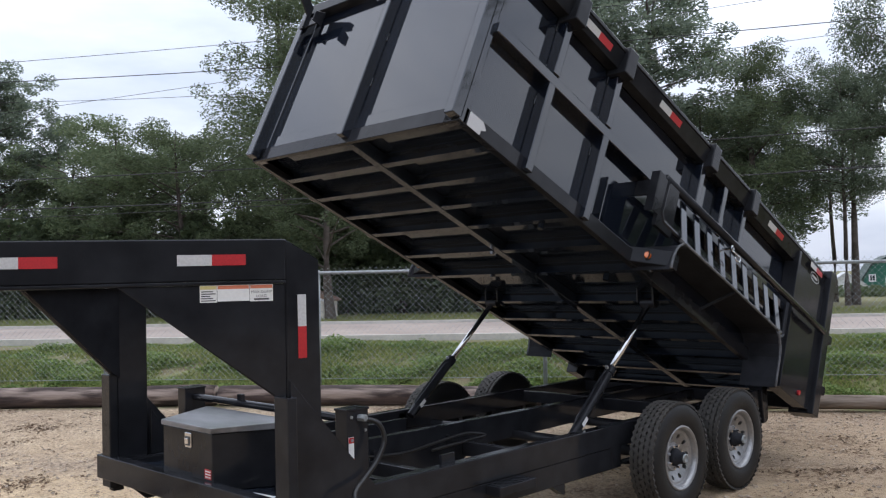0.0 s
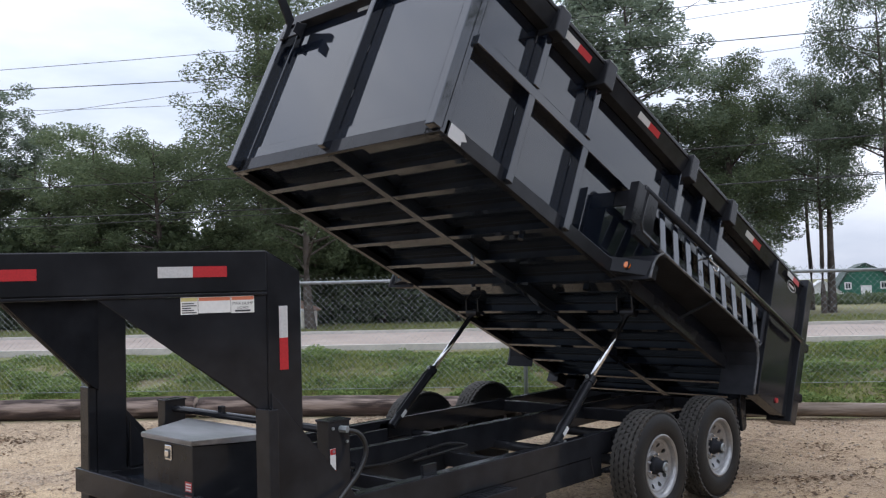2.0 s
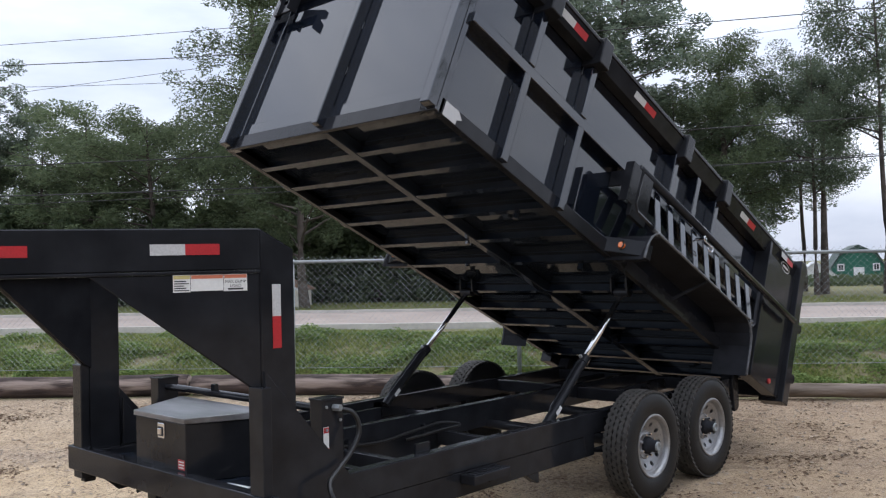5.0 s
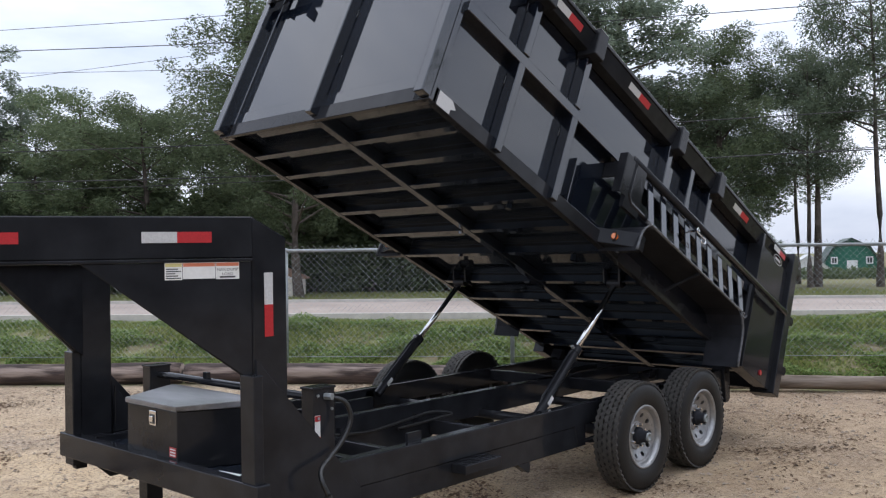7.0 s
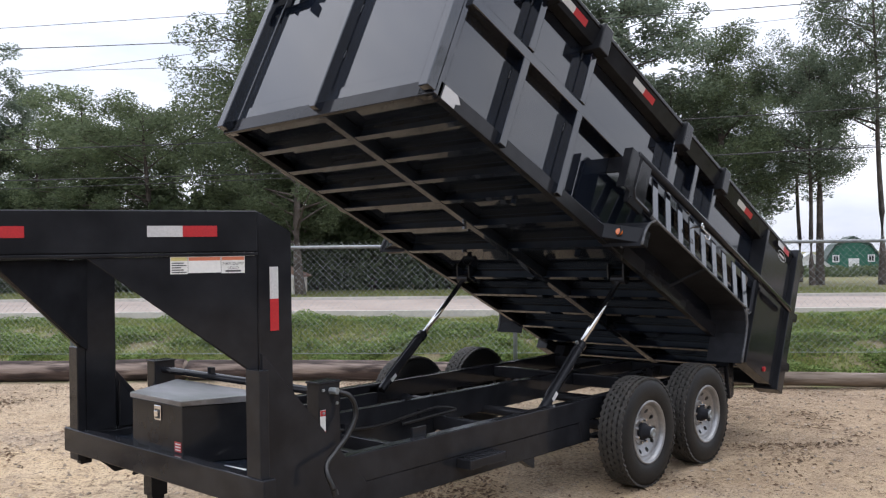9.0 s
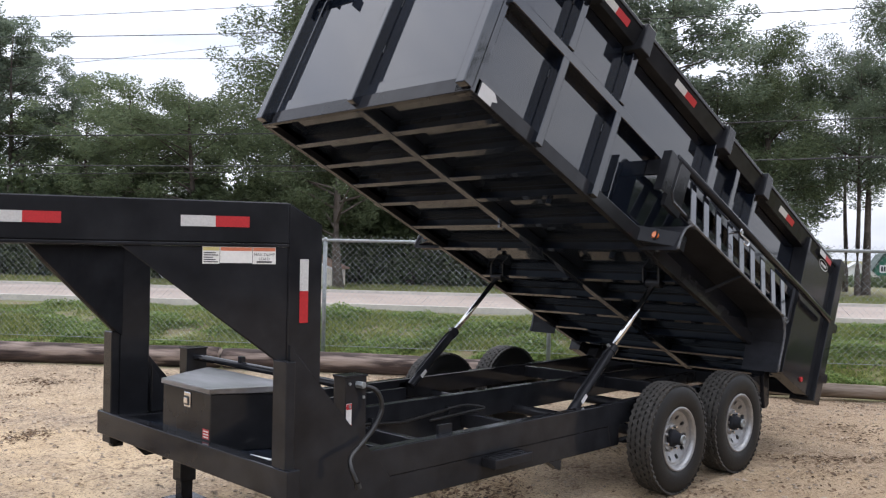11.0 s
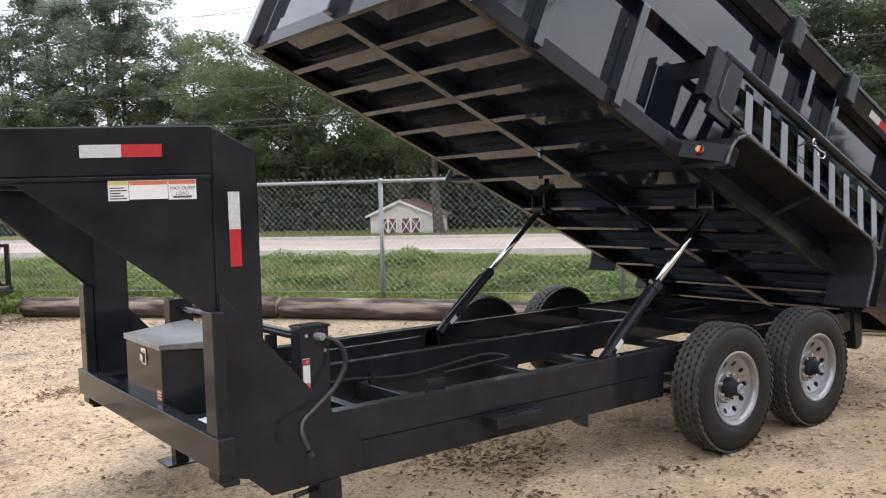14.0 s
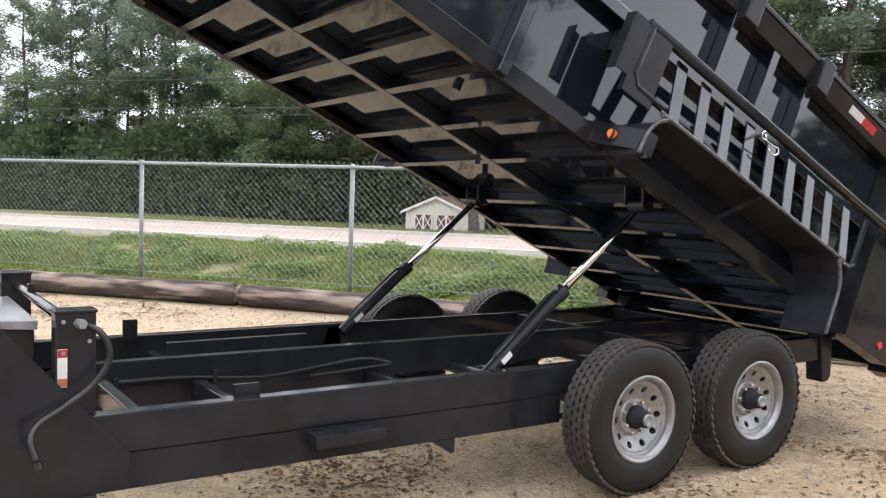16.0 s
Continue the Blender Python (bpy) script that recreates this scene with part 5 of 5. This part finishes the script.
# ---- green barn and white shed far off ----
def far_m(e, n, turn=0.0, z=0.0):
    return Matrix.Translation(en(e, n, ground_z(e, n) + z)) @ EN.to_quaternion().to_matrix().to_4x4() @ Matrix.Rotation(radians(turn), 4, "Z")


barn = thing("green_barn", "dark green barn with gambrel roof and white trimmed windows", "barn", matrix=far_m(37.2, 90, -14, -1.05))
part("wall", plate([(-2.6, 0), (-2.6, 2.55), (-1.75, 3.9), (0, 4.75), (1.75, 3.9), (2.6, 2.55), (2.6, 0)], 0, 7, 0), M_GREEN_WALL, barn)
for s in (-1, 1):
    part("roof", plate([(s * 2.85, 2.35), (s * 2.75, 2.65), (s * 1.85, 4.1), (s * 1.75, 3.9)], -0.3, 7.3, 0), M_DARK_ROOF, barn)
    part("roof", plate([(s * 1.84, 3.92), (s * 1.86, 4.12), (0, 5.05), (0, 4.8)], -0.3, 7.3, 0), M_DARK_ROOF, barn)
    w = part("window", box(s * 1.75 - 0.35, s * 1.75 + 0.35, -0.06, -0.005, 2.2, 3.0, 0), M_WHITE_WALL, barn, "white framed window")
    part("pane", box(s * 1.75 - 0.22, s * 1.75 - 0.03, -0.075, -0.065, 2.33, 2.87, 0), M_GLASS, w)
    part("pane", box(s * 1.75 + 0.03, s * 1.75 + 0.22, -0.075, -0.065, 2.33, 2.87, 0), M_GLASS, w)
part("door", box(-0.5, 0.55, -0.06, -0.005, 1.1, 2.6, 0), M_WHITE_WALL, barn, "white loft door")
# dark sheet on the wall stands for the shade inside an opening
part("opening_shade", box(-0.9, 1.3, -0.05, -0.005, 0.0, 0.85, 0), M_GLASS, barn)
part("trim", box(-1.0, 1.4, -0.08, -0.051, 0.86, 1.0, 0), M_WHITE_WALL, barn)
white_shed = thing("white_shed", "white shed with a pale metal roof", "shed", matrix=far_m(31.0, 85, -14, -0.95))
part("wall", plate([(-1.9, 0), (-1.9, 1.75), (0, 3.0), (1.9, 1.75), (1.9, 0)], 0, 5, 0), M_WHITE_WALL, white_shed)
for s in (-1, 1):
    part("roof", plate([(s * 2.2, 1.50), (s * 2.2, 1.62), (0, 3.18), (0, 3.04)], -0.25, 5.2, 0), M_GREY_ROOF, white_shed)

# ---- utility trailer parked by the bank ----
ut = thing("utility_trailer", "black utility trailer with mesh sides parked on the gravel", "trailer", matrix=Matrix.Translation(en(-8.22, 2.70, 0)) @ EN.to_quaternion().to_matrix().to_4x4() @ Matrix.Rotation(radians(25), 4, "Z"))
GZ = ground_z(-8.1, 2.72)
for y in (0.0, 0.85):
    part("top_rail", box(-2.4, 0.65, y - 0.022, y + 0.022, 1.075, 1.12, 0.003), M_PAINT, ut)
    part("bottom_rail", box(-2.4, 0.65, y - 0.03, y + 0.03, 0.50, 0.58, 0.003), M_PAINT, ut)
    for x in (-2.38, -1.55, -0.72, 0.0, 0.62):
        part("stake", box(x - 0.03, x + 0.03, y - 0.024, y + 0.024, 0.45, 1.08, 0.003), M_PAINT, ut)
    mesh = bmesh.new()
    for i in range(40):
        for d in (-1, 1):
            x = -2.38 + i * 0.073
            rod((x, y, 0.58), (x + d * 0.16, y, 1.08), 0.0022, seg=3, bm=mesh)
    part("mesh_side", mesh, M_PAINT, ut)["kind"] = "stuff"
part("deck", box(-2.4, 0.65, 0.03, 0.82, 0.53, 0.56, 0), M_LOG, ut, "grey board deck")
part("tail_rail", box(0.60, 0.68, 0.0, 0.85, 0.46, 0.54, 0.003), M_PAINT, ut)
part("tail_light", box(0.42, 0.52, -0.05, -0.031, 0.47, 0.52, 0.004), M_LENS, ut, "red tail light")
for y, s in ((-0.17, -1), (1.02, 1)):
    part("fender", plate([(-0.48, GZ + 0.42), (-0.40, GZ + 0.62), (-0.25, GZ + 0.72), (0.25, GZ + 0.72), (0.40, GZ + 0.62), (0.48, GZ + 0.34), (0.46, GZ + 0.34), (0.38, GZ + 0.60), (0.24, GZ + 0.70), (-0.24, GZ + 0.70), (-0.38, GZ + 0.60), (-0.46, GZ + 0.42)], y - 0.11, y + 0.11, 0), M_PAINT, ut)
    wheel_u = part("wheel", lathe([(0.0, -0.06), (0.06, -0.07), (0.06, -0.04), (0.17, -0.05), (0.19, -0.07), (0.19, 0.07), (0.0, 0.06)], 32), M_SILVER, ut, "white wheel", matrix=pose(0, y, GZ + 0.33) if s < 0 else pose(0, y, GZ + 0.33, 0, 0, 180))
    part("tyre", lathe([(0.185, -0.07), (0.22, -0.095), (0.29, -0.09), (0.328, -0.065), (0.33, 0.065), (0.29, 0.09), (0.22, 0.095), (0.185, 0.07)], 40), M_RUBBER, wheel_u, "black rubber tyre", smooth=True)
part("axle", rod((0, -0.12, GZ + 0.33), (0, 0.97, GZ + 0.33), 0.03), M_PAINT, ut)
part("tongue", box(-3.5, -2.4, 0.38, 0.48, 0.47, 0.55, 0.004), M_PAINT, ut)
part("tongue_jack", rod((-3.3, 0.43, GZ), (-3.3, 0.43, 0.75), 0.03), M_PAINT, ut)

# ---- overhead cables ----
def cable(points, r, sag):
    """A hanging cable through two given points on it, run on to both sides."""
    (e0, z0), (e1, z1) = points
    k = (z1 - z0) / (e1 - e0)
    pts = []
    for i in range(41):
        e = -48 + i * 2.2
        z = z0 + k * (e - e0) + sag * ((e - e0) * (e - e1)) / 400.0
        pts.append(en(e, 27, z))
    ob = part("overhead_cable", tube(pts, r, 5), M_CABLE)
    tagged(ob, "thin dark overhead cable along the road", "cable", "overhead cables")
    return ob


for pts, r, sag in ((((-22.2, 11.28), (-11.5, 11.55)), 0.012, 0.25), (((-22.2, 10.46), (-13.3, 10.45)), 0.018, 0.3), (((-21.5, 9.58), (-13.8, 9.45)), 0.010, 0.736),
                    (((-22.3, 6.31), (-11.5, 6.38)), 0.020, 0.2), (((-22.3, 5.08), (-10.2, 5.08)), 0.022, 0.2), (((-24.0, 4.70), (-10.0, 4.86)), 0.014, 0.2), (((3.2, 11.47), (8.1, 11.96)), 0.010, 0.1)):
    cable(pts, r, sag)

# ---- grass, weeds and stones ----
def blades(name, label, count, seed, mat, place, size, lean):
    rng = random.Random(seed)
    verts, faces = [], []
    while count > 0:
        spot = place(rng)
        if spot is None:
            continue
        count -= 1
        e, n, k = spot
        p = en(e, n, ground_z(e, n) - 0.005)
        a = rng.uniform(0, 6.283)
        h = size * k * rng.uniform(0.5, 1.3)
        w = Vector((math.cos(a), math.sin(a), 0)) * (0.007 + 0.006 * rng.random())
        b = rng.uniform(0, 6.283)
        tip = p + Vector((math.cos(b) * lean * h, math.sin(b) * lean * h, h))
        mid = p.lerp(tip, 0.55) + Vector((0, 0, 0.12 * h))
        i = len(verts)
        verts += [p - w, p + w, mid + w * 0.8, tip, mid - w * 0.8]
        faces.append((i, i + 1, i + 2, i + 3, i + 4))
    me = bpy.data.meshes.new(name)
    me.from_pydata(verts, [], faces)
    me.materials.append(mat)
    return tagged(new(name, me), label, "grass", kind="stuff")


def bank_spot(rng):
    e, n = rng.uniform(-15, 8.5), 3.66 + 3.3 * rng.random() ** 1.2
    d = noise.noise((e * 0.8, n * 1.3, 9.0)) + 0.6 * noise.noise((e * 2.6, n * 3.0, 4.0))
    if d < -0.52 + 0.62 * rng.random() or (n < 3.8 and rng.random() < 0.6):
        return None
    return e, n, 0.7 + 0.7 * max(0, d + 0.3)


blades("bank_grass", "short green grass on the bank", 140000, 31, M_GRASS, bank_spot, 0.055, 0.8)


def verge_spot(rng):
    e, n = rng.uniform(-30, 16), rng.uniform(24.7, 34.0)
    return e, n, 1.0


blades("verge_grass", "mown grass beyond the road", 22000, 32, M_GRASS, verge_spot, 0.11, 0.6)


def weeds(count, seed):
    """Low leafy weeds in patches on the bank."""
    rng = random.Random(seed)
    verts, faces = [], []
    while count > 0:
        e, n = rng.uniform(-15, 8.5), rng.uniform(3.75, 6.7)
        d = noise.noise((e * 1.1 + 3, n * 1.6, 2.0)) + 0.5 * noise.noise((e * 3.1, n * 3.5, 7.0))
        if d < -0.26 + 0.50 * rng.random():
            continue
        count -= 1
        p = en(e, n, ground_z(e, n) + rng.uniform(0.01, 0.03 + 0.22 * max(0.0, d)))
        u = Vector((rng.gauss(0, 1), rng.gauss(0, 1), rng.gauss(0, 0.45))).normalized()
        v = u.cross(Vector((rng.gauss(0, 0.4), rng.gauss(0, 0.4), 1))).normalized()
        s = rng.uniform(0.012, 0.028)
        i = len(verts)
        verts += [p - u * s, p + v * s * 0.7, p + u * s, p - v * s * 0.7]
        faces.append((i, i + 1, i + 2, i + 3))
    me = bpy.data.meshes.new("bank_weeds")
    me.from_pydata(verts, [], faces)
    me.materials.append(M_WEED)
    tagged(new("bank_weeds", me), "low leafy green weeds in patches on the bank", "weeds", kind="stuff")


weeds(145000, 41)


def stones(count, seed):
    rng = random.Random(seed)
    verts, faces = [], []
    shape = [(1, 0, 0), (-1, 0, 0), (0, 1, 0), (0, -1, 0), (0, 0, 1), (0, 0, -0.6)]
    tri = [(0, 2, 4), (2, 1, 4), (1, 3, 4), (3, 0, 4), (2, 0, 5), (1, 2, 5), (3, 1, 5), (0, 3, 5)]
    while count > 0:
        e, n = rng.uniform(-9, 8), rng.uniform(-6.5, 3.4)
        d = noise.noise((e * 0.6, n * 0.6, 1.0))
        if rng.random() > 0.25 + 0.9 * max(0, d):
            continue
        count -= 1
        s = 0.004 + 0.016 * rng.random() ** 5
        p = en(e, n, ground_z(e, n) + s * 0.25)
        a = rng.uniform(0, 6.283)
        ca, sa = math.cos(a), math.sin(a)
        sx, sy, sz = s * rng.uniform(0.7, 1.6), s * rng.uniform(0.7, 1.2), s * rng.uniform(0.4, 0.9)
        i = len(verts)
        verts += [(p.x + x * sx * ca - y * sy * sa, p.y + x * sx * sa + y * sy * ca, p.z + z * sz) for x, y, z in shape]
        faces += [tuple(i + k for k in f) for f in tri]
    me = bpy.data.meshes.new("gravel")
    me.from_pydata(verts, [], faces)
    me.materials.append(M_ROCK)
    tagged(new("gravel", me), "loose brown and grey pebbles on the sandy yard", "gravel", kind="stuff")


stones(38000, 51)


def leaf_litter(count, seed):
    """Dead leaves and chips lying in drifts on the yard."""
    rng = random.Random(seed)
    verts, faces = [], []
    while count > 0:
        e, n = rng.uniform(-9, 8), rng.uniform(-6.0, 3.45)
        d = noise.noise((e * 0.8 + 7, n * 0.8, 3.0)) + 0.6 * noise.noise((e * 2.6, n * 2.6, 8.0))
        if rng.random() > 0.03 + 1.4 * max(0.0, d - 0.12):
            continue
        count -= 1
        p = en(e, n, ground_z(e, n) + rng.uniform(0.004, 0.010))
        a = rng.uniform(0, 6.283)
        u = Vector((math.cos(a), math.sin(a), rng.gauss(0, 0.15)))
        v = Vector((-math.sin(a), math.cos(a), rng.gauss(0, 0.25)))
        s = rng.uniform(0.007, 0.028)
        w = s * rng.uniform(0.15, 0.6)
        i = len(verts)
        verts += [p - u * s, p + v * w + Vector((0, 0, 0.003)), p + u * s, p - v * w]
        faces.append((i, i + 1, i + 2, i + 3))
    me = bpy.data.meshes.new("leaf_litter")
    me.from_pydata(verts, [], faces)
    me.materials.append(M_LITTER)
    tagged(new("leaf_litter", me), "dead brown leaves and chips in drifts on the sand", "leaf litter", kind="stuff")


leaf_litter(44000, 61)

# ---- a few dry twigs on the sand ----
def twig(x, y, turn, length, seed):
    rng = random.Random(seed)
    pts = [(length * (i / 6 - 0.5), rng.uniform(-0.008, 0.008), 0.006 + rng.uniform(0, 0.006)) for i in range(7)]
    bm = tube(pts, 0.0045, 6)
    side = Vector(pts[3])
    tube([side, side + Vector((0.05, 0.035, 0.008)), side + Vector((0.09, 0.045, 0.012))], 0.003, 5, bm)
    e, n = x * EX + y * EY, x * NX + y * NY
    ob = part("twig", bm, M_BARK, matrix=pose(x, y, ground_z(e, n), 0, 0, turn))
    tagged(ob, "thin dry brown twig on the sand", "twig", "twigs on the sand")


for x, y, turn, length, seed in ((-1.13, -0.40, 8, 0.22, 1), (-0.35, -2.1, 35, 0.26, 2), (-1.9, -2.35, -20, 0.20, 3), (-3.6, -1.9, 60, 0.18, 4)):
    twig(x, y, turn, length, seed)
